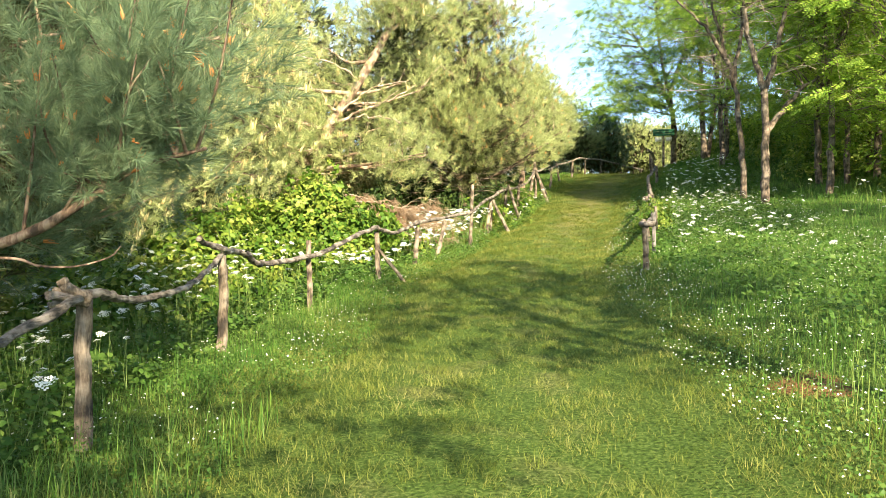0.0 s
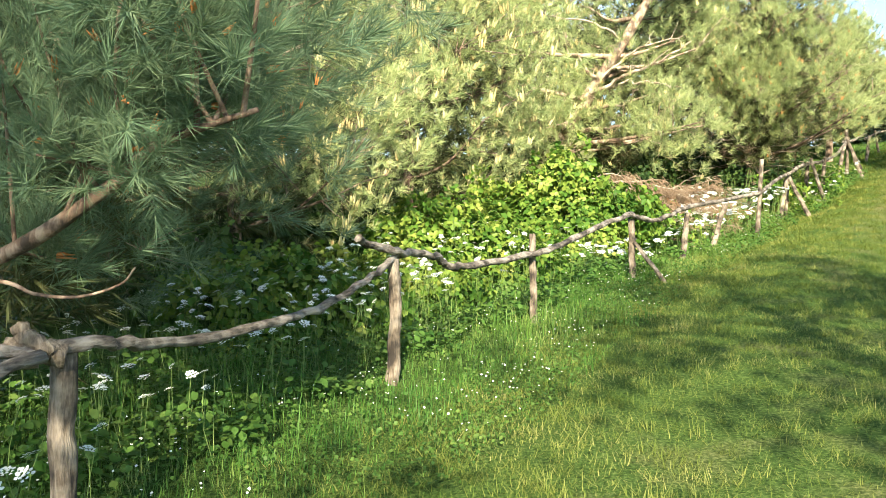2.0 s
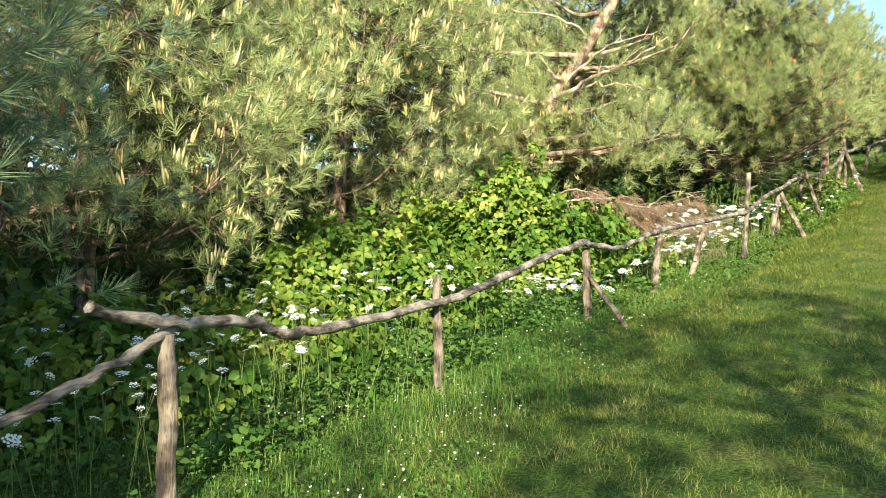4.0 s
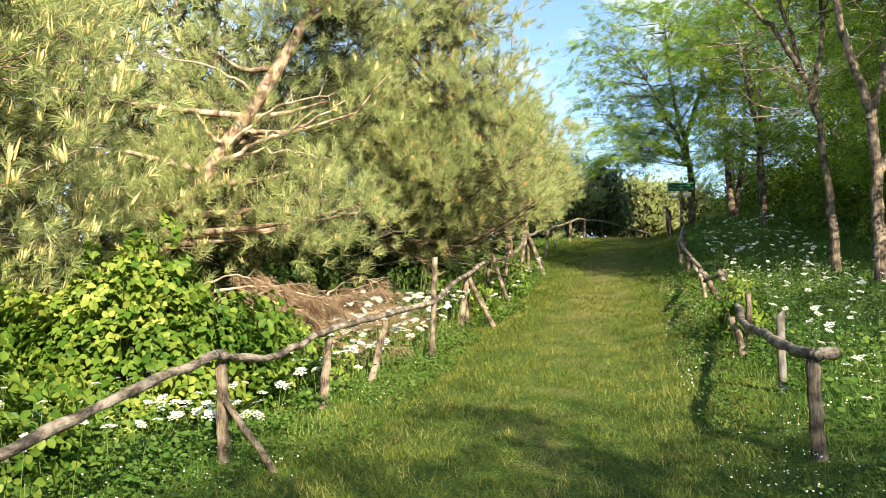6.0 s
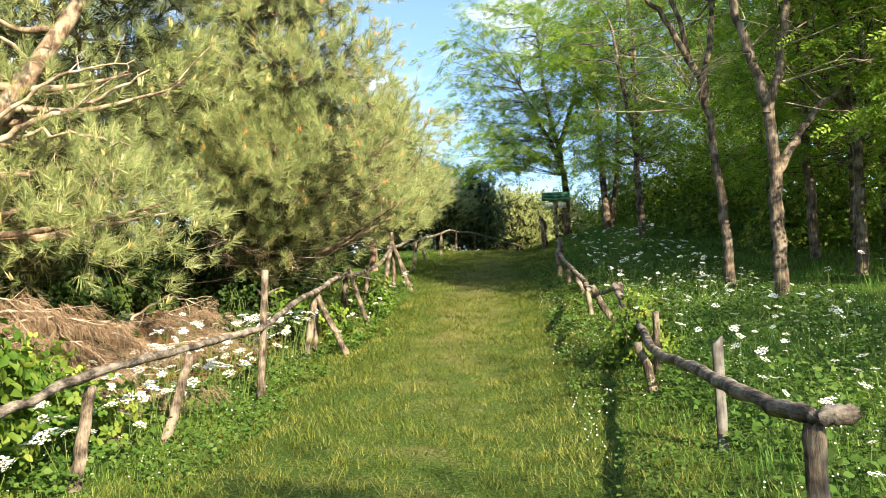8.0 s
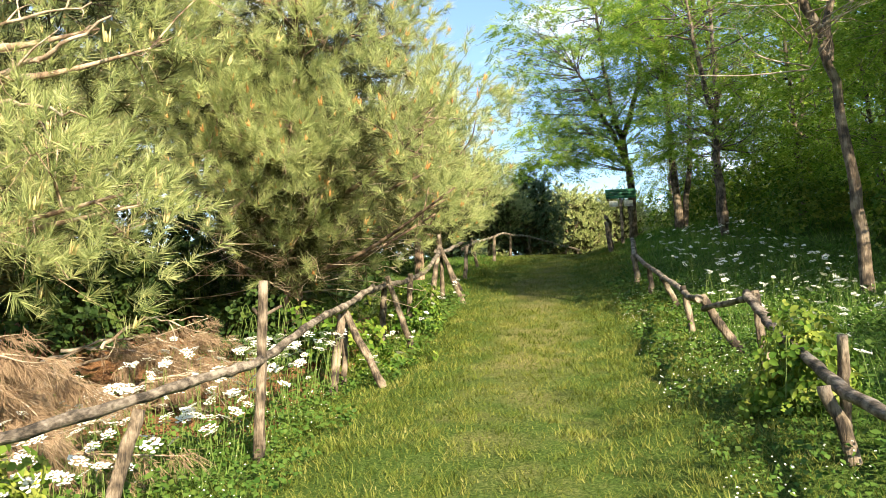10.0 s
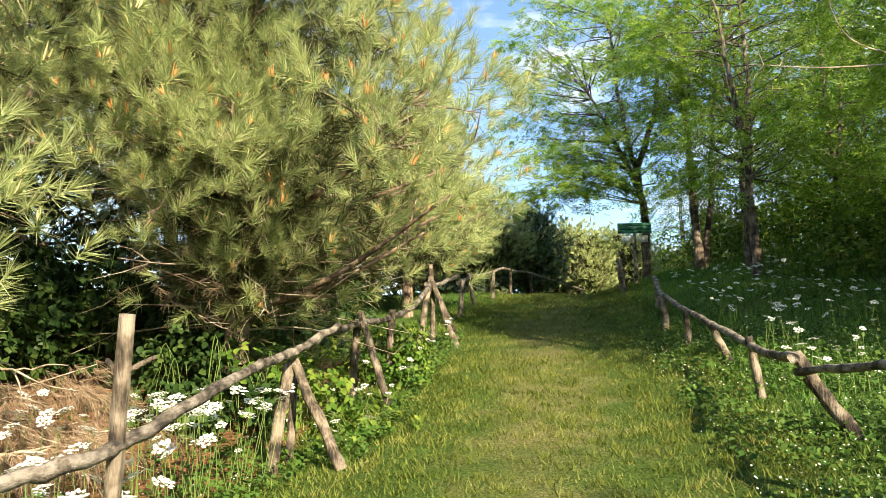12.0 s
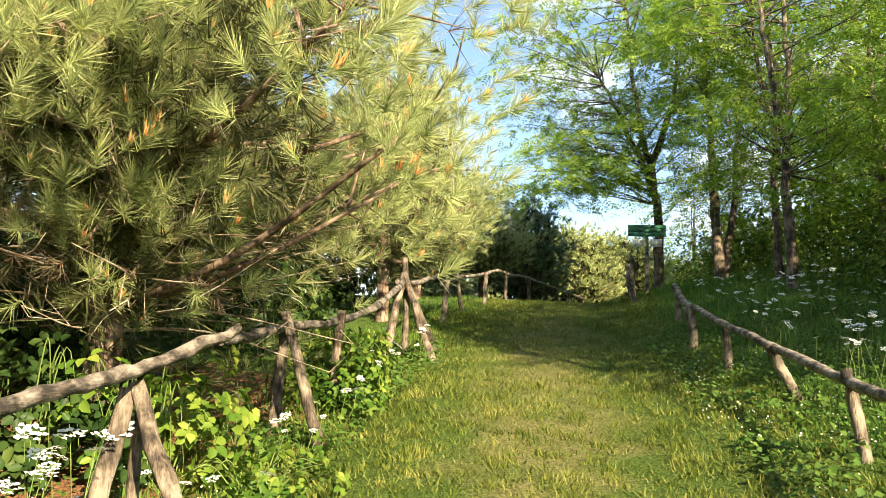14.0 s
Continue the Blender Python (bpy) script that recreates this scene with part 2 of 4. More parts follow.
def curve(points, n=10):
    """A smooth line through a few points (Catmull-Rom)."""
    p = np.asarray(points, float)
    p = np.vstack([2 * p[0] - p[1], p, 2 * p[-1] - p[-2]])
    out = []
    for k in range(1, len(p) - 2):
        t = np.linspace(0, 1, n, endpoint=False)[:, None]
        a, b, c, d = p[k - 1:k + 3]
        out.append(0.5 * (2 * b + (c - a) * t + (2 * a - 5 * b + 4 * c - d) * t**2 + (3 * b - a - 3 * c + d) * t**3))
    return np.vstack(out + [p[-2][None]])


def unit(v):
    return v / (np.linalg.norm(v, axis=-1, keepdims=True) + 1e-9)


def bases(z, rng):
    """Turns whose third axis is z, spun at random: (n, 3, 3), columns x, y, z."""
    z = unit(z)
    x = unit(np.cross(z, rng.normal(size=z.shape)))
    return np.stack([x, np.cross(z, x), z], -1)


def scatter(geo, tv, tf, turn, place, size=None):
    """Copies a small template to many places in one mesh."""
    size = np.ones(len(place)) if size is None else size
    v = np.einsum("nij,kj->nki", turn, tv) * size[:, None, None] + place[:, None]
    geo.add(v, (np.asarray(tf)[None] + (np.arange(len(place)) * len(tv))[:, None, None]).reshape(-1, np.shape(tf)[1]))


# ---- the lie of the land ----
H_Y = np.array([-400, -60, -30, 0, 5, 8.7, 11.8, 15.2, 17.5, 20.3, 23.4, 26, 28, 31, 34, 38, 42, 46, 52, 70, 400])
H_Z = np.array([-6, -3, -1.6, 0.03, 0.33, 0.52, 0.76, 1.1, 1.38, 1.72, 2.12, 2.58, 2.9, 3.42, 4.0, 4.7, 5.3, 5.6, 5.6, 5.2, 3.0])
C_Y = np.array([-400, 0, 6, 14, 20, 24, 33, 42, 50, 400])
C_X = np.array([-2.0, 0.2, 0.4, 1.2, 2.7, 3.8, 6.1, 9.0, 13, 60])
yy = np.linspace(-400, 400, 6401)
ker = np.hanning(21) / np.hanning(21).sum()
hh = np.convolve(np.interp(yy, H_Y, H_Z), ker, "same")
cc = np.convolve(np.interp(yy, C_Y, C_X), ker, "same")


def centre(y):
    return np.interp(y, yy[20:-20], cc[20:-20])


def land(x, y):
    """Height of the ground."""
    x, y = np.asarray(x, float), np.asarray(y, float)
    z = np.interp(y, yy[20:-20], hh[20:-20])
    s = x - centre(y)
    steep = np.interp(y, [0, 10, 26, 32, 40, 60], [0.08, 0.17, 0.19, 0.24, 0.3, 0.2])
    r = np.clip(s - 0.8, 0, 14)
    z = z + steep * r * np.exp(-r / 22)
    # the ground falls off a little along the lower fence
    fall = np.clip((-s - 0.9) / 1.4, 0, 1) * np.clip((s + 6.0) / 2.4, 0, 1)
    z = z - np.interp(y, [3, 9, 12, 30, 36], [0.04, 0.11, 0.17, 0.17, 0.0]) * fall * fall * (3 - 2 * fall)
    z = z + 0.03 * np.sin(x * 1.3 + y * 0.7) * np.sin(y * 0.9 - x * 0.4) + 0.018 * np.sin(3.1 * x - 1.7 * y) * np.sin(2.3 * y + 0.6 * x)
    return z


def grid_axis(lo, hi, step):
    mid = np.arange(lo, hi + step / 2, step)
    out = np.geomspace(1, 380, 22)
    return np.concatenate([(lo - out)[::-1], mid, hi + out])


def build_ground():
    gx, gy = grid_axis(-9, 15, 0.25), grid_axis(-3, 50, 0.25)
    X, Y = np.meshgrid(gx, gy)
    g = Geo()
    nx, ny = len(gx), len(gy)
    i, j = np.meshgrid(np.arange(ny - 1), np.arange(nx - 1), indexing="ij")
    q = np.stack([i * nx + j, i * nx + j + 1, (i + 1) * nx + j + 1, (i + 1) * nx + j], -1).reshape(-1, 4)
    g.add(np.stack([X, Y, land(X, Y)], -1), q)
    ob = part("ground", g, TURF, smooth=True)
    s = X - centre(Y)
    worn = np.exp(-(s / 1.15) ** 2) * np.interp(Y, [0, 18, 24, 32, 40], [0.45, 0.5, 0.95, 0.95, 0.6])
    litter = np.clip(np.minimum((-s - 2.05) / 0.6, np.minimum((Y - 19.5) / 2.0, (31 - Y) / 2)), 0, 1) + 0.6 * np.clip((s - 8.5) / 3, 0, 1) + 1.4 * np.exp(-(((X - 2.65) / 0.3) ** 2 + ((Y - 5.9) / 0.45) ** 2))
    for key, val in (("worn", worn), ("litter", litter)):
        at = ob.data.attributes.new(key, "FLOAT", "POINT")
        at.data.foreach_set("value", val.ravel().astype(np.float32))
    tagged(ob, "grassy slope with a mown track and pine litter", "ground", kind="structure")


build_ground()


# ---- grass ----
def blades(n, xy, tall, wide, lean, rng, geo, bent=True):
    """Grass blades: bent ones of three triangles, or short straight ones of a single triangle."""
    x, y = xy
    z = land(x, y)
    a = rng.uniform(0, 2 * np.pi, n)
    side = np.stack([np.cos(a), np.sin(a), 0 * a], -1)
    over = np.stack([-np.sin(a), np.cos(a), 0 * a], -1) * (lean * rng.uniform(0.3, 1.4, n))[:, None]
    p = np.stack([x, y, z - 0.008], -1)
    h = tall[:, None]
    up = np.array([0, 0, 1.0])
    w = wide[:, None]
    tip = p + h * ((1 - 0.25 * lean) * up + over)
    if not bent:
        geo.add(np.stack([p - side * w, p + side * w, tip], 1), np.arange(n * 3).reshape(-1, 3))
        return
    mid = p + h * (0.55 * up + 0.28 * over)
    v = np.stack([p - side * w, p + side * w, mid + side * w * 0.7, mid - side * w * 0.7, tip], 1)
    k = (np.arange(n) * 5)[:, None]
    geo.add(v.reshape(-1, 3), np.concatenate([k + [0, 1, 2], k + [0, 2, 3], k + [3, 2, 4]]))


def build_grass():
    rng = np.random.default_rng(5)
    n = 205000
    y = 0.5 + 44 * rng.random(n) ** 1.2
    s = rng.uniform(-2.5, 2.3, n) + rng.normal(0, 0.25, n)
    clump = noise_field(centre(y) + s, y, 5.0) + 0.6 * noise_field(y * 1.3, s, 11.0)
    keep = rng.random(n) > 0.35 * np.exp(-(s / 0.9) ** 2) + 0.3 * (clump < -0.2)
    s, y, clump = s[keep], y[keep], clump[keep]
    n = len(y)
    far = np.clip(y / 13, 0.7, 2.6)
    g = Geo()
    blades(n, (centre(y) + s, y), (0.022 + 0.075 * rng.random(n) ** 1.8) * (0.75 + 0.25 * np.abs(s)) * (1 + 0.25 * clump), rng.uniform(0.0028, 0.005, n) * far, 1.0, rng, g, False)
    n = 155000
    y = 0.5 + 40 * rng.random(n) ** 1.3
    s = rng.uniform(-2.6, 2.4, n)
    blades(n, (centre(y) + s, y), 0.016 + 0.03 * rng.random(n), rng.uniform(0.0032, 0.006, n) * np.clip(y / 13, 0.75, 2.4), 2.3, rng, g, False)
    k = 2600
    ty, ts = 1 + 28 * rng.random(k) ** 1.1, rng.uniform(-2.4, 2.2, k)
    y, s = np.repeat(ty, 22), np.repeat(ts, 22)
    y, s = y + rng.normal(0, 0.045, len(y)), s + rng.normal(0, 0.045, len(s))
    n = len(y)
    blades(n, (centre(y) + s, y), 0.05 + 0.08 * rng.random(n) ** 1.5, rng.uniform(0.002, 0.004, n) * np.clip(y / 13, 0.7, 2.0), 0.9, rng, g, False)
    tagged(part("mown_grass", g, MOWN), "short mown grass on the trodden track", "grass", kind="stuff")
    g = Geo()
    for lo, hi, n, t0, t1 in ((-5.5, -1.6, 100000, 0.06, 0.15), (1.5, 6.5, 105000, 0.05, 0.16), (6.5, 12, 30000, 0.1, 0.28)):
        y = 0.8 + 43 * rng.random(n) ** 1.3
        s = rng.uniform(lo, hi, n)
        x = s + centre(y)
        clump = noise_field(x, y, 2.2) + 0.6 * noise_field(y, x, 6.0)
        keep = ~((s < -2.25) & (y > 21.3) & (rng.random(n) < 0.5 + 0.45 * (s < -3.0))) & (rng.random(n) > 0.4 * (clump < -0.3)) & (rng.random(n) > 0.85 * np.exp(-(((x - 2.65) / 0.25) ** 2 + ((y - 5.9) / 0.4) ** 2)))
        s, y, x, clump = s[keep], y[keep], x[keep], clump[keep]
        edge = np.clip((np.abs(s) - 1.4) / 1.2, 0.35, 1) * (1 + 0.3 * clump)
        far = np.clip(y / 14, 0.65, 2.2)
        for sel, bent in ((y < 10, True), (y >= 10, False)):
            k = int(sel.sum())
            blades(k, (x[sel], y[sel]), rng.uniform(t0, t1, k) * edge[sel], rng.uniform(0.003, 0.006, k) * far[sel], 0.55, rng, g, bent)
    n = 5000
    y = 2 + 10 * rng.random(n)
    x = centre(y) + np.where(rng.random(n) < 0.7, rng.uniform(-4.5, -1.5, n), rng.uniform(1.8, 5, n))
    keep = noise_field(x, y, 1.1) > 0.1
    k = int(keep.sum())
    blades(k, (x[keep], y[keep]), rng.uniform(0.22, 0.42, k), rng.uniform(0.0025, 0.004, k), 0.4, rng, g)
    tagged(part("tall_grass", g, GRASS), "uncut green grass on the verges", "grass", kind="stuff")


def noise_field(x, y, f):
    return np.sin(x * f + 1.7 * np.sin(y * f * 0.7)) * np.cos(y * f * 0.8 + 1.3 * np.sin(x * f * 0.6))


build_grass()


def build_weeds():
    """Low clover and weed leaves mixed into the verges."""
    rng = np.random.default_rng(15)
    n = 115000
    y = 1.5 + 30 * rng.random(n) ** 1.3
    s = np.where(rng.random(n) < 0.5, rng.uniform(-5.2, -1.5, n), rng.uniform(1.5, 6.2, n))
    x = centre(y) + s
    keep = (noise_field(x, y, 1.7) + 0.5 * noise_field(y, x, 4.1) > -0.35) & ~((s < -2.9) & (y > 21.3) & (rng.random(n) < 0.7))
    x, y = x[keep], y[keep]
    n = len(x)
    g = Geo()
    tv = np.array([(0, 0, 0), (0.45, 0.5, 0.08), (0, 1, -0.05), (-0.45, 0.5, 0.08)])
    up = rng.normal(0, 0.45, (n, 3)) + [0, -0.15, 1.0]
    scatter(g, tv, [[0, 1, 2], [0, 2, 3]], bases(up, rng), np.stack([x, y, land(x, y) + rng.uniform(0.02, 0.17, n)], -1), rng.uniform(0.018, 0.042, n) * np.clip(y / 14, 0.8, 1.7))
    tagged(part("weeds", g, WEED), "low clover and weed leaves in the grass", "weeds", kind="stuff")
    # taller leafy plants that crowd the far side of the fences
    n = 30000
    y = rng.uniform(3.0, 22.0, n)
    s = rng.uniform(0.05, 1.0, n) ** 1.2
    left = rng.random(n) < 0.75
    x = np.where(left, np.interp(y, [3, 8.7, 11.8, 15.2, 20.3, 23.4], [-2.15, -2.33, -1.9, -1.2, 0.65, 1.4]) - 2.8 * s, np.interp(y, [3, 13.8, 22.2], [3.2, 3.4, 5.5]) + 3.2 * s)
    keep = (noise_field(x, y, 2.6) + 0.6 * noise_field(y, x, 5.3) > -0.25) & ~(left & (y > 17.5) & (rng.random(n) < 0.75))
    x, y = x[keep], y[keep]
    n = len(x)
    g = Geo()
    tv = np.array([(0, 0, 0), (0.3, 0.25, 0.06), (0.36, 0.6, 0.04), (0, 1, -0.08), (-0.36, 0.6, 0.04), (-0.3, 0.25, 0.06)])
    up = rng.normal(0, 0.45, (n, 3)) + [0.1, -0.2, 1.0]
    rise = 0.06 + 0.34 * rng.random(n) * (0.6 + 0.4 * noise_field(x, y, 3.7))
    scatter(g, tv, [[0, 1, 2, 3], [0, 3, 4, 5]], bases(up, rng), np.stack([x, y, land(x, y) + rise], -1), rng.uniform(0.035, 0.085, n))
    tagged(part("verge_plants", g, WEED), "broad-leaved green plants along the fences", "weeds", kind="stuff")


build_weeds()


# ---- fences ----
def post(parent, foot, head, r=0.05, mat=OLD_WOOD, seed=0, name="post", flare=1.0):
    """A rough round post with a split, slightly tapered top."""
    rng = np.random.default_rng(seed)
    foot, head = np.array(foot, float), np.array(head, float)
    n = 14
    t = np.linspace(0, 1, n)[:, None]
    pts = foot + (head - foot) * t + np.cumsum(rng.normal(0, 0.0055, (n, 3)), 0) * [1, 1, 0]
    g = Geo()
    tube(g, pts, 0.86 * r * np.linspace(1.12, 0.92 * flare, n) * rng.uniform(0.93, 1.07, n), 13, rng, 0.1, 0.16)
    return part(name, g, mat, parent, smooth=True)


def rail(parent, points, r0=0.045, r1=0.045, seed=0, mat=OLD_RAIL):
    """A crooked natural pole."""
    rng = np.random.default_rng(seed + 100)
    pts = curve(points, 7)
    pts = pts + rng.normal(0, 0.007, pts.shape)
    g = Geo()
    k = len(pts)
    rad = 0.8 * np.linspace(r0, r1, k) * (1 + 0.08 * np.sin(np.arange(k) * 1.1 + seed)) * rng.uniform(0.93, 1.07, k)
    tube(g, pts, rad, 13, rng, 0.09, 0.15)
    return part("rail", g, mat, parent, smooth=True)


def gl(x, y, dz=0.0):
    return (x, y, float(land(x, y)) + dz)


def build_left_fence():
    f = tagged(new("pole_fence"), "rustic fence of crooked weathered poles on posts", "fence")
    f.location = gl(-2.2, 5.1)
    f["kind"] = "structure"
    bpy.context.view_layer.update()
    o = np.array(f.location)

    def P(x, y, z):
        return (x - o[0], y - o[1], z - o[2])

    def foot(x, y):
        return P(x, y, float(land(x, y)) - 0.12)
    post(f, foot(-2.12, 2.3), P(-2.1, 2.3, 0.98), 0.06, seed=1)
    post(f, foot(-2.22, 5.13), P(-2.2, 5.13, 1.19), 0.062, seed=2)
    for k, (b, c) in enumerate((((-2.18, 5.1, 1.19), (-2.36, 4.94, 1.23)), ((-2.2, 5.05, 1.2), (-2.3, 5.0, 1.31)), ((-2.22, 5.0, 1.18), (-2.34, 4.96, 1.16)))):
        post(f, P(*b), P(*c), 0.05 - 0.01 * k, seed=93 + k, name="stub")
    post(f, foot(-2.33, 8.72), P(-2.33, 8.72, 1.43), 0.055, seed=3)
    post(f, foot(-1.88, 11.77), P(-1.93, 11.77, 1.62), 0.045, seed=4)
    post(f, foot(-1.19, 15.2), P(-1.19, 15.2, 1.82), 0.06, seed=5)
    post(f, foot(-0.62, 14.9), P(-1.16, 15.12, 1.48), 0.035, seed=6, name="brace")
    post(f, foot(-0.6, 17.2), P(-0.5, 17.5, 1.95), 0.055, seed=7)
    post(f, foot(-0.15, 18.6), P(0.05, 18.95, 2.14), 0.05, seed=8)
    post(f, foot(0.66, 20.34), P(0.74, 20.34, 3.08), 0.046, seed=9)
    for a, b in (((0.73, 20.34, 2.78), (0.86, 20.3, 2.86)), ((0.73, 20.34, 2.76), (0.62, 20.3, 2.85))):
        post(f, P(*a), P(*b), 0.016, seed=91, name="stub")
    post(f, foot(1.2, 23.3), P(1.38, 23.5, 2.87), 0.06, seed=10)
    post(f, foot(1.87, 23.1), P(1.42, 23.46, 2.9), 0.055, seed=11, name="brace")
    post(f, foot(1.34, 23.75), P(1.4, 23.6, 2.75), 0.04, seed=12)
    post(f, foot(2.4, 25.7), P(1.98, 25.8, 3.5), 0.05, seed=13, name="brace")
    post(f, foot(1.95, 26.3), P(2.05, 26.3, 3.45), 0.055, seed=14)
    post(f, foot(2.45, 27.3), P(2.5, 27.3, 3.65), 0.055, seed=15)
    post(f, foot(3.1, 30.2), P(3.4, 30.7, 4.5), 0.06, seed=16)
    post(f, foot(3.85, 30.2), P(3.42, 30.7, 4.45), 0.06, seed=17, name="brace")
    post(f, foot(4.0, 31.2), P(3.45, 30.8, 4.35), 0.06, seed=18, name="brace")
    post(f, foot(3.5, 31.2), P(3.42, 30.85, 4.75), 0.05, seed=19)
    rail(f, [P(-2.05, 1.5, 0.95), P(-2.1, 2.6, 0.9), P(-2.15, 4.0, 1.05), P(-2.2, 5.0, 1.2)], 0.03, 0.04, 1)
    rail(f, [P(-2.32, 4.85, 1.22), P(-2.18, 5.25, 1.22), P(-2.21, 5.75, 1.15), P(-2.26, 6.7, 1.13), P(-2.28, 7.35, 1.16), P(-2.31, 8.05, 1.27), P(-2.33, 8.7, 1.44), P(-2.36, 8.95, 1.47)], 0.038, 0.03, 2)
    rail(f, [P(-2.45, 8.3, 1.6), P(-2.3, 8.75, 1.49), P(-2.22, 9.35, 1.44), P(-2.18, 9.72, 1.33), P(-2.08, 10.4, 1.33), P(-1.88, 11.6, 1.39), P(-1.72, 12.55, 1.49), P(-1.5, 13.65, 1.69), P(-1.2, 15.15, 1.9)], 0.04, 0.046, 3)
    rail(f, [P(-1.22, 15.0, 1.89), P(-1.12, 15.4, 1.84), P(-0.9, 16.15, 1.83), P(-0.52, 17.4, 2.05), P(-0.05, 18.7, 2.19), P(0.41, 19.75, 2.32), P(0.69, 20.3, 2.41), P(1.0, 21.7, 2.69), P(1.22, 22.7, 2.86), P(1.44, 23.5, 2.99), P(1.78, 24.66, 3.27)], 0.045, 0.05, 4)
    rail(f, [P(1.6, 25.2, 3.2), P(2.0, 26.0, 3.38), P(2.5, 27.4, 3.55), P(3.0, 29.0, 3.9), P(3.42, 30.8, 4.4)], 0.05, 0.05, 5)
    rail(f, [P(3.3, 30.5, 4.35), P(3.7, 31.8, 4.5), P(4.4, 34.2, 4.95)], 0.05, 0.045, 6)
    line = [(4.4, 34.2), (5.2, 36.8), (6.1, 39.3), (7.2, 42), (8.6, 45), (10.3, 48), (12.3, 51)]
    tops = []
    rng = np.random.default_rng(3)
    for k, (x, y) in enumerate(line):
        z = float(land(x, y))
        post(f, P(x, y, z - 0.1), P(x + rng.normal(0, 0.05), y, z + 0.85), 0.055, seed=30 + k)
        tops.append(P(x, y, z + 0.8))
    for k in range(len(tops) - 1):
        a, b = np.array(tops[k]), np.array(tops[k + 1])
        rail(f, [a - (0, 0, 0.02), (a + b) / 2 + (0, 0, rng.normal(0, 0.025)), b], 0.05, 0.045, 40 + k)


def build_right_fence():
    f = tagged(new("pole_fence"), "rustic fence of crooked poles along the bank", "fence")
    f.location = gl(3.4, 13.8)
    f["kind"] = "structure"
    o = np.array(f.location)

    def P(x, y, z):
        return (x - o[0], y - o[1], z - o[2])

    def foot(x, y):
        return P(x, y, float(land(x, y)) - 0.12)
    post(f, foot(3.4, 13.8), P(3.4, 13.8, 1.87), 0.06, seed=51)
    post(f, foot(4.5, 18.0), P(4.4, 18.1, 2.15), 0.05, seed=53)
    post(f, foot(4.8, 18.6), P(4.75, 18.4, 2.45), 0.045, seed=54)
    post(f, foot(5.2, 20.35), P(5.15, 20.42, 2.86), 0.05, seed=52)
    post(f, foot(5.75, 21.9), P(5.45, 22.3, 2.9), 0.06, seed=55)
    post(f, foot(5.85, 22.1), P(5.6, 22.4, 2.7), 0.05, seed=56)
    post(f, foot(6.1, 24.05), P(6.02, 24.15, 3.12), 0.05, seed=57)
    post(f, foot(6.68, 25.8), P(6.47, 25.95, 3.36), 0.05, seed=58)
    post(f, foot(7.0, 27.9), P(6.95, 27.9, 3.66), 0.055, seed=59)
    post(f, foot(7.35, 29.6), P(7.3, 29.6, 4.05), 0.06, seed=60)
    post(f, foot(7.5, 29.9), P(7.4, 30.0, 4.1), 0.05, seed=61)
    post(f, foot(8.45, 32.7), P(8.45, 32.8, 4.72), 0.06, seed=62)
    rail(f, [P(3.5, 13.7, 1.92), P(3.38, 13.85, 1.9), P(3.55, 14.8, 1.95), P(4.0, 16.2, 2.0), P(4.35, 17.6, 2.06), P(4.8, 19.0, 2.27), P(4.97, 19.8, 2.53), P(5.12, 20.5, 2.84)], 0.054, 0.052, 61)
    rail(f, [P(5.13, 20.35, 2.8), P(5.32, 21.3, 2.78), P(5.5, 22.35, 2.75)], 0.04, 0.036, 62)
    rail(f, [P(5.4, 22.2, 2.86), P(5.7, 23.2, 2.93), P(6.1, 24.3, 3.05), P(6.5, 26, 3.36), P(6.9, 27.7, 3.68), P(7.4, 29.8, 4.1), P(7.8, 31, 4.3), P(8.4, 32.7, 4.74), P(8.5, 33.0, 4.72)], 0.05, 0.055, 63)
    for k, (x, y) in enumerate([(9.6, 38), (9.9, 38.8), (10.1, 39.6)]):
        z = float(land(x, y))
        post(f, P(x, y, z - 0.1), P(x - 0.1, y, z + 0.9), 0.07, seed=70 + k)
    z = float(land(9.8, 38.5))
    rail(f, [P(9.2, 37.2, z + 0.9), P(9.6, 38, z + 0.8), P(10.1, 39.6, z + 0.75), P(10.6, 41.5, z + 1.0)], 0.07, 0.06, 64)


build_left_fence()
build_right_fence()


def build_plank():
    """The thin grey stake that stands beside the rail."""
    g = Geo()
    z = float(land(4.0, 15.9))
    rng = np.random.default_rng(8)
    n = 8
    t = np.linspace(0, 1, n)
    w = 0.038 + rng.normal(0, 0.002, n)
    pts = []
    for k in range(n):
        zz = (z - 0.1) + t[k] * (2.2 - z + 0.1)
        for a, b in ((-1, -1), (1, -1), (1, 1), (-1, 1)):
            pts.append((a * w[k], b * 0.014, zz + (0.03 * a if k == n - 1 else 0)))
    i, j = np.meshgrid(np.arange(n - 1), np.arange(4), indexing="ij")
    g.add(pts, np.stack([i * 4 + j, i * 4 + (j + 1) % 4, (i + 1) * 4 + (j + 1) % 4, (i + 1) * 4 + j], -1).reshape(-1, 4))
    g.f.append(np.array([[(n - 1) * 4 + k for k in range(4)]]))
    ob = part("wooden_stake", g, GREY_WOOD)
    ob.location = (4.05, 15.9, 0)
    tagged(ob, "thin grey wooden stake standing in the grass", "stake")


build_plank()

# ---- pines ----
def cloud(n, cx, cy, cz, rx, ry, rz, seed):
    rng = np.random.default_rng(seed)
    d = unit(rng.normal(size=(n, 3))) * (0.35 + 0.65 * rng.random((n, 1)) ** 0.5)
    return d * [rx, ry, rz] + [cx, cy, cz]


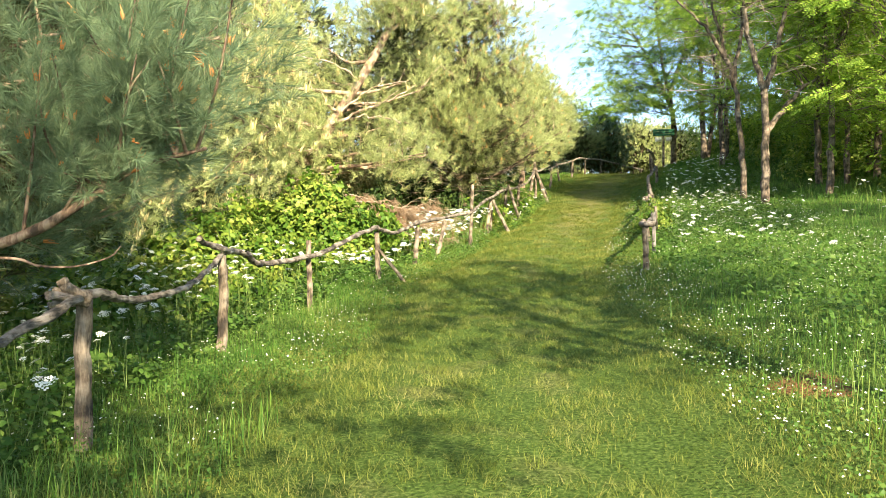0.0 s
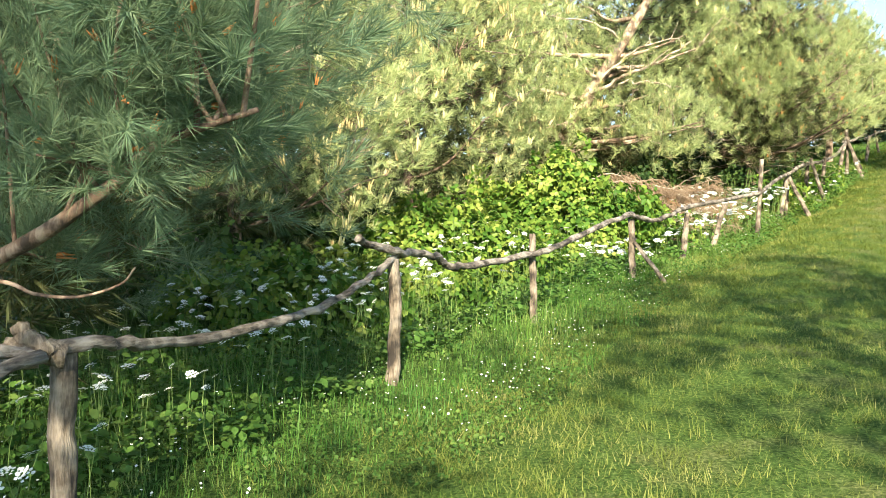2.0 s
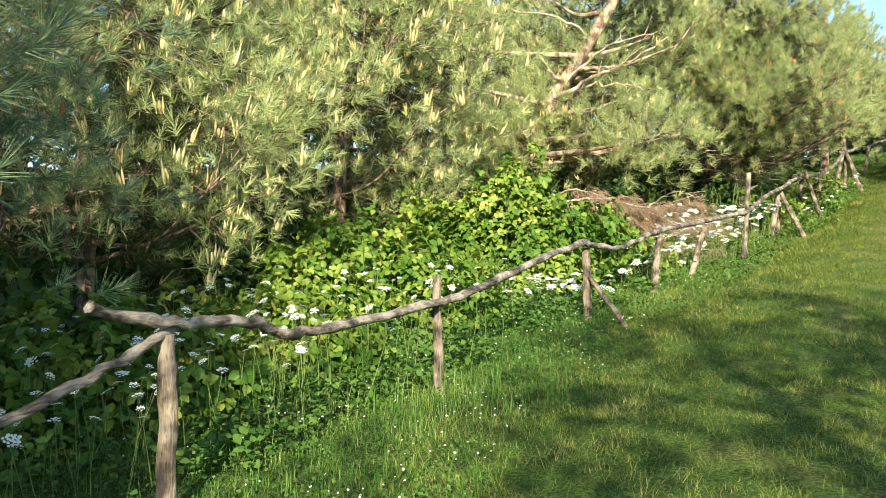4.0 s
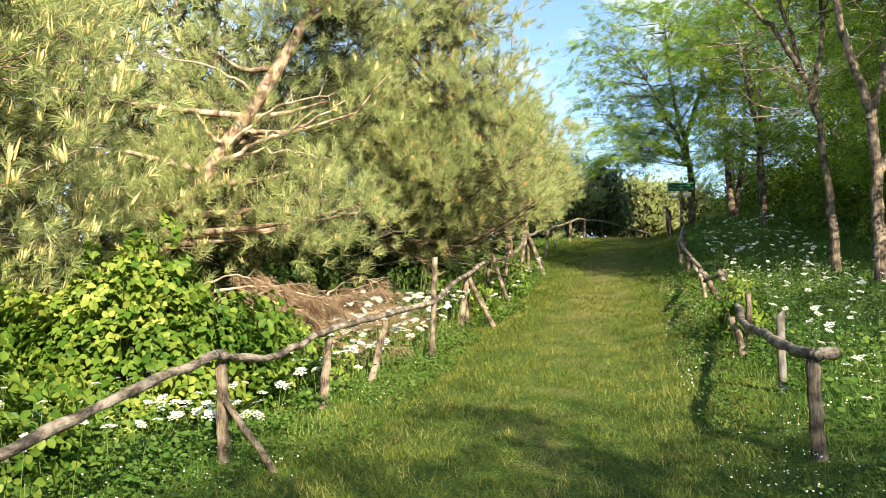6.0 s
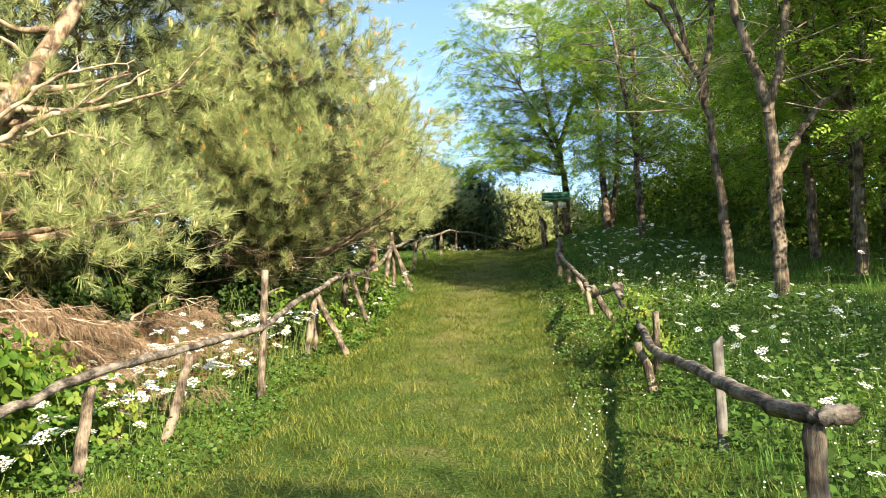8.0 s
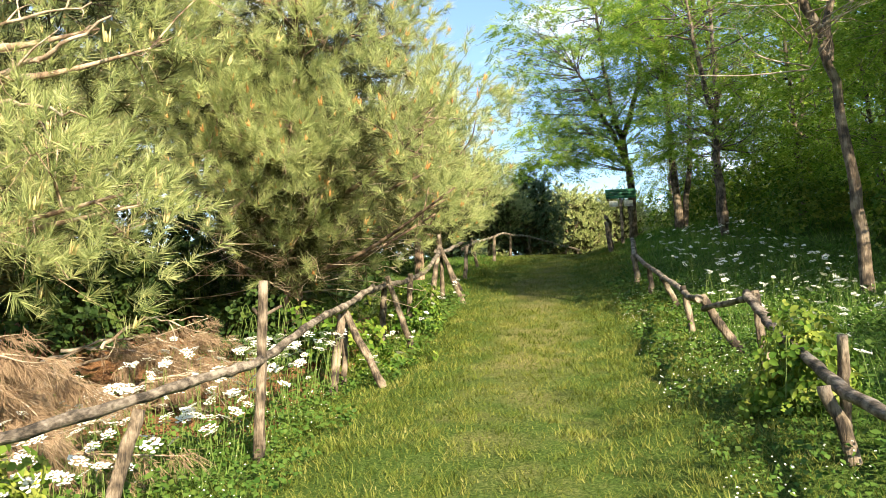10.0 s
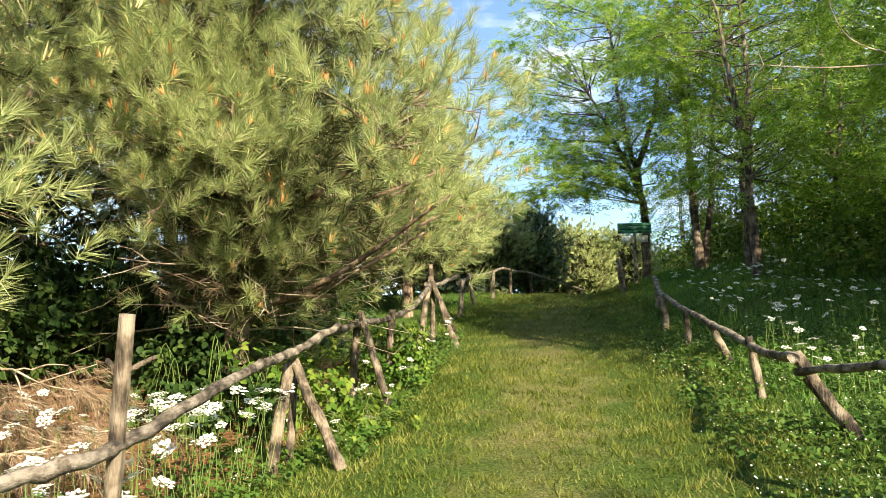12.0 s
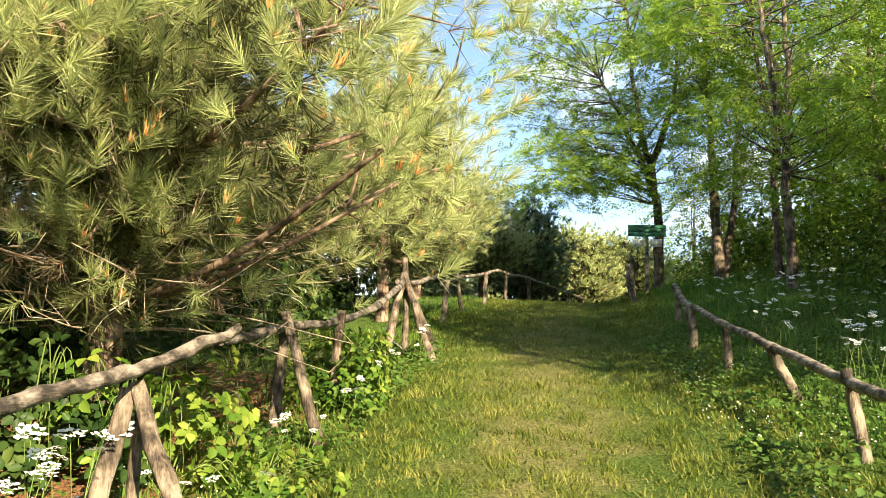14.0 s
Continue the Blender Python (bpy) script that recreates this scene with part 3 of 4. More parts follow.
def tuft_template(seed, needles=38, length=0.13, needle=0.165, w=0.0028, lo=10, hi=75):
    """A shoot tip: a brush of long needles that fan out round it."""
    rng = np.random.default_rng(seed)
    v, f = [], []
    for k in range(needles):
        t = rng.random()
        a = rng.uniform(0, 2 * np.pi)
        c = np.radians(lo + (hi - lo) * (1 - t) * rng.uniform(0.6, 1.2))
        d = np.array([np.sin(c) * np.cos(a), np.sin(c) * np.sin(a), np.cos(c)])
        side = unit(np.cross(d, rng.normal(size=3)))
        b = np.array([0, 0, length * t])
        v += [b - side * w, b + side * w, b + d * needle * rng.uniform(0.8, 1.15)]
        f.append([3 * k, 3 * k + 1, 3 * k + 2])
    return np.array(v), np.array(f)


def candle_template(seed=0):
    """A cluster of upright spring candles, one stout and a few slender."""
    rng = np.random.default_rng(seed)
    g = Geo()
    for k in range(3):
        h = 0.06 if k == 0 else rng.uniform(0.06, 0.12)
        r = 0.0145 if k == 0 else 0.0075
        a, q = k * 2.2, 0.0 if k == 0 else 0.017
        b = np.array([q * np.cos(a), q * np.sin(a), 0])
        tube(g, [b, b * 1.2 + (0, 0, h * 0.5), b * 1.5 + (0, 0, h)], [r * 0.7, r, r * 0.25], 3)
    v = np.concatenate(g.v)
    quads = np.concatenate([f for f in g.f if len(f) > 1])
    return v, np.concatenate([quads[:, [0, 1, 2]], quads[:, [0, 2, 3]]])


def pine(name, base, trunk, R, zb, zt, seed, clumps=110, per=22, candles=0.25, mat=NEEDLE, label="", w=0.0028, squash=1.0, full=0.45, trunk_r=0.14, centre_at=None, needles=38, fill=14, fill_w=0.011, back_off=0.0, extra=(), bare=None, candle=CANDLE, candle_size=(0.6, 0.8), bark=PINE_BARK):
    """A pine: trunk along points relative to its base, limbs to a lumpy crown from zb to zt, shoots with needles, candles."""
    rng = np.random.default_rng(seed)
    root = tagged(new(name), label, "tree", "pines beside the track")
    root.location = base
    wood, crown, cand, inside = Geo(), Geo(), Geo(), Geo()
    line = curve(trunk, 8)
    tube(wood, line, np.linspace(trunk_r, trunk_r * 0.25, len(line)), 9, rng, 0.08)
    top = line[-1]
    u = rng.random(clumps * 3)
    ang = rng.uniform(0, 2 * np.pi, len(u))
    prof = np.sqrt(np.clip(1 - u**2.4, 0.03, 1)) * np.clip(0.55 + u * 2.2, 0, 1)
    pick = rng.random(len(u)) < prof**1.3
    u, ang, prof = u[pick][:clumps], ang[pick][:clumps], prof[pick][:clumps]
    k = len(u)
    rad = R * prof * (full + (1 - full) * rng.random(k) ** 0.45) * (1 + 0.14 * np.sin(ang * 3 + seed) + 0.08 * np.sin(ang * 7 + u * 9))
    axis_x = np.interp(zb + u * (zt - zb), line[:, 2], line[:, 0]) if centre_at is None else np.full(k, centre_at[0])
    axis_y = np.interp(zb + u * (zt - zb), line[:, 2], line[:, 1]) if centre_at is None else np.full(k, centre_at[1])
    c = np.stack([axis_x + rad * np.cos(ang), axis_y + squash * rad * np.sin(ang), zb + u * (zt - zb) + rng.normal(0, 0.12, k)], -1)
    c[:, 1] += back_off
    if bare is not None:
        keep = ~bare(c[:, 0], c[:, 1], c[:, 2])
        c, rad, axis_x, axis_y, k = c[keep], rad[keep], axis_x[keep], axis_y[keep], int(keep.sum())
    if len(extra):
        c, rad, k = np.vstack([c, extra]), np.r_[rad, np.full(len(extra), 0.8)], k + len(extra)
        axis_x = np.r_[axis_x, np.interp(c[-len(extra):, 2], line[:, 2], line[:, 0])]
        axis_y = np.r_[axis_y, np.interp(c[-len(extra):, 2], line[:, 2], line[:, 1])]
    ax = np.stack([axis_x, axis_y + back_off, c[:, 2] - 0.5], -1)
    outd = unit(c - ax)
    limb_pts = []
    order = rng.permutation(k)[: max(14, k // 5)]
    for m in order:
        s = line[np.argmin(np.abs(line[:, 2] - max(0.4, c[m, 2] - 0.3 * rad[m])))]
        mid = s + (c[m] - s) * 0.5 + np.array([0, 0, -0.06 * rad[m]]) + rng.normal(0, 0.07, 3)
        p = curve([s, mid, c[m]], 5)
        tube(wood, p, np.linspace(0.045 * trunk_r / 0.14, 0.012, len(p)), 5)
        limb_pts.append(p[3:])
    lp = np.vstack(limb_pts)
    for m in range(k):
        near = lp[np.argmin(((lp - (c[m] - outd[m] * 0.25)) ** 2).sum(1))]
        if np.linalg.norm(near - c[m]) > 0.12:
            tube(wood, [near, (near + c[m]) / 2 + rng.normal(0, 0.05, 3), c[m]], [0.014, 0.01, 0.006], 3)
    idx = np.repeat(np.arange(k), per)
    n = len(idx)
    off = np.clip(rng.normal(0, 0.34, (n, 3)), -0.62, 0.62) * [1, 1, 0.85]
    pos = c[idx] + off
    d = unit(0.45 * outd[idx] + 0.5 * unit(off + 1e-6) + np.array([0, 0, 0.55]) + rng.normal(0, 0.28, (n, 3)))
    for q in range(4):
        sel = np.arange(q, n, 4)
        tv, tf = tuft_template(seed * 7 + q, needles, w=w)
        scatter(crown, tv, tf, bases(d[sel], rng), pos[sel], rng.uniform(0.8, 1.4, len(sel)))
    # inner fill: old needles and twigs whose dark colour carries crown shade
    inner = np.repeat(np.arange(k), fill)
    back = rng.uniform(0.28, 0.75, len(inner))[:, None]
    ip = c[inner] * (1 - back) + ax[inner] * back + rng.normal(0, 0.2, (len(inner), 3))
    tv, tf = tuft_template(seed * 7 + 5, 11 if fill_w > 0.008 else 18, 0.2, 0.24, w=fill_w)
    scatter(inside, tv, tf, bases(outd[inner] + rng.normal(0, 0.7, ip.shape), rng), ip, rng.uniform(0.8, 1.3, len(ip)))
    tw = rng.random(n) < 0.5
    a = pos[tw]
    b = c[idx][tw] - outd[idx][tw] * 0.1
    mk = len(a)
    sd = unit(np.cross(a - b, rng.normal(size=(mk, 3)))) * 0.004
    v = np.stack([b - sd, b + sd, a + d[tw] * 0.12], 1)
    wood.add(v, np.arange(mk * 3).reshape(-1, 3))
    part("trunk", wood, bark, root, "bare brown trunk and limbs", smooth=True)
    part("crown", crown, mat, root, "tufts of long needles", kind="stuff")
    part("shaded_inner_twig", inside, INNER, root, "old brown-green needles and twigs, darkened as shade inside the crown", kind="stuff")
    if candles:
        sel = (rng.random(n) < candles) & (d[:, 2] > 0.25)
        tv, tf = candle_template()
        dd = unit(d[sel] * 0.5 + np.array([0, 0, 0.8]))
        scatter(cand, tv, tf, bases(dd, rng), pos[sel] + d[sel] * 0.12, candle_size[0] + candle_size[1] * rng.random(sel.sum()) ** 2)
        part("pollen_cone", cand, candle, root, "upright spring candles", kind="stuff")
    return root


def twigs(parent, n, foot, rise, reach0, reach1, seed, turn0=0.0, turn1=2 * np.pi):
    """Bare dry twigs that spread from a trunk."""
    rng = np.random.default_rng(seed)
    g = Geo()
    for k in range(n):
        a = rng.uniform(turn0, turn1)
        q = rng.uniform(reach0, reach1)
        s = np.array(foot) + (0, 0, rise * rng.random())
        e = s + np.array([q * np.cos(a), q * np.sin(a), rng.uniform(-0.35, 0.45)])
        p = curve([s, (s + e) / 2 + rng.normal(0, 0.1, 3), e], 5)
        tube(g, p, np.linspace(0.014, 0.003, len(p)), 4)
        for m in range(3):
            b = p[rng.integers(4, len(p))]
            c = b + rng.normal(0, 0.22, 3) + (e - s) * 0.12
            tube(g, [b, (b + c) / 2 + rng.normal(0, 0.03, 3), c], [0.005, 0.004, 0.002], 3)
    part("dry_twig", g, PALE_BARK, parent, "bare dry twigs", smooth=True, kind="stuff")


def build_pines():
    near = pine("pine_tree", gl(-5.0, 6.9), [(0, 0, -0.2), (0.1, 0, 1.5), (0.2, -0.1, 3.0), (0.2, 0, 5.4)], 2.6, 1.0, 5.7, 11, 125, 16, 0.05, NEEDLE_SHADED,
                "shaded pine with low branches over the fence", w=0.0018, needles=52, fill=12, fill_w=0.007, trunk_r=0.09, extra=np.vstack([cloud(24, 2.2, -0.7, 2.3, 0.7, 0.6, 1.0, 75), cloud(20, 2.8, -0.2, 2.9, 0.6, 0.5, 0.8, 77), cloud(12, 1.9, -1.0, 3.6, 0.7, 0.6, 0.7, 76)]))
    # its low limb that reaches over the fence
    rng = np.random.default_rng(2)
    g, cr, ca = Geo(), Geo(), Geo()
    o = near.location
    p = curve([(0.1, 0, 0.8), (1.0, -1.0, 1.0), (2.16, -1.5, 1.55 - o[2]), (2.68, -1.44, 1.84 - o[2]), (3.0, -1.48, 2.03 - o[2]), (3.43, -1.4, 2.17 - o[2])], 7)
    tube(g, p, np.linspace(0.055, 0.012, len(p)), 7, rng, 0.08)
    q = curve([(1.4, -1.3, 1.42 - o[2]), (2.16, -1.5, 1.44 - o[2]), (2.36, -1.5, 1.39 - o[2]), (2.6, -1.5, 1.386 - o[2]), (2.82, -1.5, 1.445 - o[2]), (2.9, -1.5, 1.52 - o[2])], 6)
    tube(g, q, np.linspace(0.012, 0.004, len(q)), 5)
    ends = []
    for k in range(24):
        s = p[int(rng.uniform(0.4, 1) * (len(p) - 1))]
        e = s + np.array([rng.uniform(-0.35, 0.55), rng.uniform(-0.5, 0.6), rng.uniform(-0.1, 1.3)])
        q = curve([s, (s + e) / 2 + rng.normal(0, 0.06, 3), e], 5)
        tube(g, q, np.linspace(0.014, 0.005, len(q)), 4)
        ends += list(q[3:])
    e = np.repeat(np.array(ends), 3, 0)
    off = rng.normal(0, 0.13, e.shape)
    d = unit(unit(off) * 0.5 + np.array([0.25, -0.1, 0.6]) + rng.normal(0, 0.3, e.shape))
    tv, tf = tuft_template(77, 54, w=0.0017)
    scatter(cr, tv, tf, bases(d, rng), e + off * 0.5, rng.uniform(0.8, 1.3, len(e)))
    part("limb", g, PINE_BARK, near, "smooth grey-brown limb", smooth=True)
    part("needle_tuft", cr, NEEDLE_SHADED, near, kind="stuff")
    sel = rng.random(len(e)) < 0.1
    tv, tf = candle_template()
    scatter(ca, tv, tf, bases(d[sel], rng), e[sel] + d[sel] * 0.12, rng.uniform(0.6, 1.0, sel.sum()))
    part("pollen_cone", ca, CANDLE, near, kind="stuff")

    lit = "sunlit pine with long yellow-green needles and orange candles"
    first = pine("pine_tree", gl(-6.1, 18.2), [(0, 0, -0.2), (0.1, 0, 2), (0, 0.1, 4.5), (0.2, 0, 7.5)], 2.9, 0.7, 7.8, 21, 190, 18, 0.34, NEEDLE, lit, candle=PALE_CANDLE, candle_size=(1.1, 1.7), w=0.0036, needles=40, fill=8, fill_w=0.008)
    lean = pine("pine_tree", gl(-4.7, 21.6), [(0, 0, -0.2), (0.75, 0, 1.2), (1.56, -0.1, 2.5), (2.73, -0.1, 4.3), (3.4, 0, 5.6), (3.7, 0.1, 6.6)], 2.0, 1.6, 7.2, 22, 85, 17, 0.16, NEEDLE,
                "leaning pine with a bare trunk and spreading dry limbs", trunk_r=0.21, bark=TAN_BARK, candle=PALE_CANDLE, candle_size=(0.8, 1.2), w=0.003, needles=48, fill=8, fill_w=0.007, back_off=1.3,
                extra=np.vstack([cloud(16, 3.6, -0.2, 6.3, 1.3, 1.0, 1.0, 71), cloud(22, 1.0, -0.5, 2.1, 0.9, 0.5, 0.8, 78), cloud(14, 3.1, -0.5, 5.6, 0.8, 0.5, 0.6, 79), cloud(12, 0.6, -1.0, 1.7, 1.3, 0.6, 0.6, 72), cloud(12, -0.4, -1.4, 3.6, 1.0, 0.7, 1.2, 73), cloud(18, 3.4, -0.8, 1.9, 1.2, 0.8, 0.8, 74)]))
    g = Geo()
    rng = np.random.default_rng(61)
    for pts, r in (([(1.7, -0.15, 2.75), (2.6, -0.4, 3.15), (3.4, -0.6, 3.4), (4.0, -0.7, 3.75)], 0.05), ([(2.3, -0.2, 3.0), (3.2, -0.6, 2.95), (3.9, -0.9, 2.7)], 0.03),
                   ([(1.9, -0.15, 3.05), (2.9, -0.5, 3.7), (3.9, -0.7, 3.85)], 0.035),
                   ([(2.5, -0.15, 4.0), (1.7, -0.6, 4.4), (0.6, -1.0, 4.4)], 0.03)):
        p = curve(pts, 7)
        p[1:] += rng.normal(0, 0.025, p[1:].shape)
        tube(g, p, np.linspace(r, r * 0.22, len(p)), 6, rng, 0.1)
        for k in range(4):
            a = p[int(rng.uniform(0.4, 0.95) * (len(p) - 1))]
            e = a + np.array([rng.uniform(-0.1, 0.6), rng.uniform(-0.4, 0.1), rng.uniform(-0.15, 0.35)])
            tube(g, [a, (a + e) / 2 + rng.normal(0, 0.03, 3), e], [r * 0.3, r * 0.2, 0.003], 4)
    part("dry_limb", g, PALE_BARK, lean, "pale dry limbs", smooth=True, kind="stuff")
    big = pine("pine_tree", gl(0.6, 25.7), [(0, 0, -0.2), (0.05, 0, 2), (0.1, 0.1, 5), (0, 0.1, 7.4)], 2.95, 0.9, 7.6, 23, 260, 14, 0.24, NEEDLE,
         "big rounded pine beside the track, full of candles", full=0.6, trunk_r=0.16, w=0.0024, fill=12, fill_w=0.007, needles=68,
         bare=lambda x, y, z: ((x < -1.0) & (z < 3.3)) | ((z < 1.5) & (x < 0.9)) | ((z < 1.9) & (y < -0.3)), extra=np.vstack([cloud(26, 0.1, -1.3, 2.75, 1.1, 0.7, 0.75, 75), cloud(14, 0.3, -0.85, 1.7, 1.0, 0.5, 0.4, 81), cloud(14, -1.0, -1.0, 4.2, 0.9, 0.7, 0.6, 76)]))
    twigs(big, 90, (0.05, 0, 0.9), 1.9, 1.0, 2.4, 62)
    rng = np.random.default_rng(68)
    brown = Geo()
    a, q = rng.uniform(np.pi, 2 * np.pi, 130), rng.uniform(0.25, 1.3, 130)
    spot = np.stack([q * np.cos(a), q * np.sin(a), rng.uniform(1.2, 3.1, 130)], -1)
    tv, tf = tuft_template(95, 26, 0.1, 0.14, w=0.002, lo=20, hi=90)
    scatter(brown, tv, tf, bases(rng.normal(0, 0.6, spot.shape) + [0, -0.3, -0.6], rng), spot, rng.uniform(0.7, 1.3, 130))
    part("dead_foliage", brown, DEAD_NEEDLE, big, "withered brown needles inside the crown", kind="stuff")
    edge = pine("pine_tree", gl(3.3, 34.6), [(0, 0, -0.2), (0, 0, 2), (0, 0, 4.4)], 2.1, 1.3, 4.9, 24, 100, 14, 0.12, NEEDLE, lit, w=0.006, needles=24)
    for x, y, s, r in [(4.5, 40.5, 0.95, 130), (7.2, 46.2, 0.8, 220)]:
        copy_thing(edge, Matrix.Translation(gl(x, y)) @ Matrix.Rotation(radians(r), 4, "Z") @ Matrix.Scale(s, 4))
    b = pine("pine_tree", gl(-6.8, 25.2), [(0, 0, -0.2), (0, 0.1, 2.5), (0.1, 0, 7.4)], 2.9, 0.4, 7.8, 25, 150, 7, 0.0, NEEDLE, "pine standing behind the others", w=0.013, needles=14, fill=5, fill_w=0.026)
    dark = pine("pine_tree", gl(9.2, 48.2), [(0, 0, -0.2), (0, 0, 2), (0, 0, 3.2)], 1.35, 0.7, 3.7, 26, 80, 12, 0.0, NEEDLE_SHADED, "dark shaded pine behind the far fence", w=0.026, needles=11, fill=6, fill_w=0.036)
    far = pine("pine_tree", gl(12.4, 53.5), [(0, 0, -0.2), (0, 0, 1.6), (0, 0, 4.0)], 2.4, 0.7, 3.9, 27, 110, 12, 0.0, NEEDLE, "distant rounded pine in full sun", w=0.028, needles=11, fill=6, fill_w=0.036)
    copy_thing(first, Matrix.Translation(gl(-6.4, 12.6)) @ Matrix.Rotation(radians(140), 4, "Z") @ Matrix.Scale(0.88, 4))
    for k, (x, y, s, r) in enumerate([(-9.5, 19, 1.2, 200), (-5.4, 31.5, 1.1, 120), (-9.5, 26, 1.25, 80), (-9.0, 5, 1.1, 10), (-1.0, 36.5, 1.0, 260), (-7.2, 33, 1.2, 30), (-11.5, 15, 1.2, 20), (-3.2, 29.6, 0.8, 150), (-1.2, 31.0, 0.75, 20)]):
        copy_thing(b, Matrix.Translation(gl(x, y)) @ Matrix.Rotation(radians(r), 4, "Z") @ Matrix.Scale(s, 4))
    for x, y, s, r in [(4.4, 46.5, 1.2, 70), (1.2, 42, 1.5, 150), (6.6, 54, 1.2, 0)]:
        copy_thing(dark, Matrix.Translation(gl(x, y)) @ Matrix.Rotation(radians(r), 4, "Z") @ Matrix.Scale(s, 4))
    for x, y, s, r in [(15.2, 54.5, 0.95, 50), (13.9, 58.5, 1.1, 80), (9.6, 56, 0.9, 190), (19.0, 59, 0.8, 250), (23.5, 66, 1.0, 120), (17.3, 62, 0.8, 10)]:
        copy_thing(far, Matrix.Translation(gl(x, y)) @ Matrix.Rotation(radians(r), 4, "Z") @ Matrix.Scale(s, 4))


build_pines()


# ---- locust trees ----
def leaf_template(seed, pairs=4, length=0.26, size=0.07):
    """A feather leaf: pairs of oval leaflets on a stalk."""
    rng = np.random.default_rng(seed)
    v, f = [], []
    for k in range(pairs * 2 + 1):
        t = length * (0.2 + 0.8 * (k // 2 + 1) / (pairs + 1))
        side = 0 if k == pairs * 2 else (1 if k % 2 else -1)
        d = np.array([side * 0.85, 0, 0.5 if side else 1.0])
        d = unit(d + rng.normal(0, 0.12, 3))
        w = unit(np.cross(d, [0, 1, 0.15 * rng.normal()])) * size * 0.24
        b = np.array([0, -0.25 * t * t / length, t])
        tip = b + d * size * rng.uniform(0.85, 1.15)
        n = len(v)
        v += [b, (b + tip) / 2 + w, tip, (b + tip) / 2 - w]
        f.append([n, n + 1, n + 2, n + 3])
    return np.array(v), np.array(f)


def locust(name, base, stems, clump_list, seed, per=26, label="", spread=0.55, r0=0.13, size=1.0, mat=LOCUST, pairs=4, fine=True):
    """A locust tree: stems as point lines, boughs to leaf clumps, each of many feather leaves."""
    rng = np.random.default_rng(seed)
    root = tagged(new(name), label, "tree", "locust trees")
    root.location = base
    wood, crown = Geo(), Geo()
    nodes = []
    for k, st in enumerate(stems):
        p = curve(st, 7)
        p[2:] += rng.normal(0, 0.025, p[2:].shape)
        tube(wood, p, np.linspace(r0 if k == 0 else r0 * 0.72, r0 * 0.22, len(p)), 9, rng, 0.1)
        nodes.append(p[len(p) // 3:])
    nodes = np.vstack(nodes)
    c = np.array(clump_list)
    for m in range(len(c)):
        low = nodes[nodes[:, 2] < c[m, 2] - 0.1]
        low = low if len(low) else nodes
        s = low[np.argmin(((low - c[m]) ** 2).sum(1) + rng.uniform(0, 1.0, len(low)))]
        mid = (s + c[m]) / 2 + rng.normal(0, 0.18, 3) + (0, 0, 0.15)
        p = curve([s, mid, c[m]], 5 if fine else 3)
        tube(wood, p, np.linspace(0.024, 0.005, len(p)), 4 if fine else 3)
        for q in range(2 if fine else 0):
            e = c[m] + rng.normal(0, spread, 3)
            tube(wood, [p[6], (p[6] + e) / 2 + rng.normal(0, 0.08, 3), e], [0.011, 0.007, 0.003], 3)
    idx = np.repeat(np.arange(len(c)), per)
    n = len(idx)
    # leaves stand in flat sprays that arch outward from each clump
    sprays = 6
    turn0 = rng.uniform(0, 2 * np.pi, (len(c), sprays)) + np.arange(sprays) * 2 * np.pi / sprays
    lift = rng.normal(0, 0.3, (len(c), sprays))
    pick = rng.integers(0, sprays, n)
    az = turn0[idx, pick]
    t = rng.random(n) ** 0.7
    reach = 1.9 * spread * t
    flat = np.stack([np.cos(az), np.sin(az), 0 * az], -1)
    pos = c[idx] + flat * reach[:, None]
    pos[:, 2] += spread * (1.2 * lift[idx, pick] * t + 0.5 * (lift[idx, (pick + 1) % sprays]) - 0.45 * t**2)
    pos += rng.normal(0, 0.07, (n, 3))
    aside = az + rng.choice([-1.0, 1.0], n) * rng.uniform(0.2, 1.2, n)
    z = unit(np.stack([np.cos(aside), np.sin(aside), -0.25 + 0 * az], -1) + rng.normal(0, 0.15, (n, 3)))
    y = unit(np.array([0, -0.5, 1.0]) + rng.normal(0, 0.55, (n, 3)))
    x = unit(np.cross(y, z))
    turn = np.stack([x, np.cross(z, x), z], -1)
    for q in range(3):
        sel = np.arange(q, n, 3)
        tv, tf = leaf_template(seed + q, pairs)
        scatter(crown, tv, tf, turn[sel], pos[sel], size * rng.uniform(0.8, 1.3, len(sel)))
    part("trunk", wood, LOCUST_BARK, root, "furrowed grey-brown trunk and boughs", smooth=True)
    part("crown", crown, mat, root, "feathery light green leaves", kind="stuff")
    return root


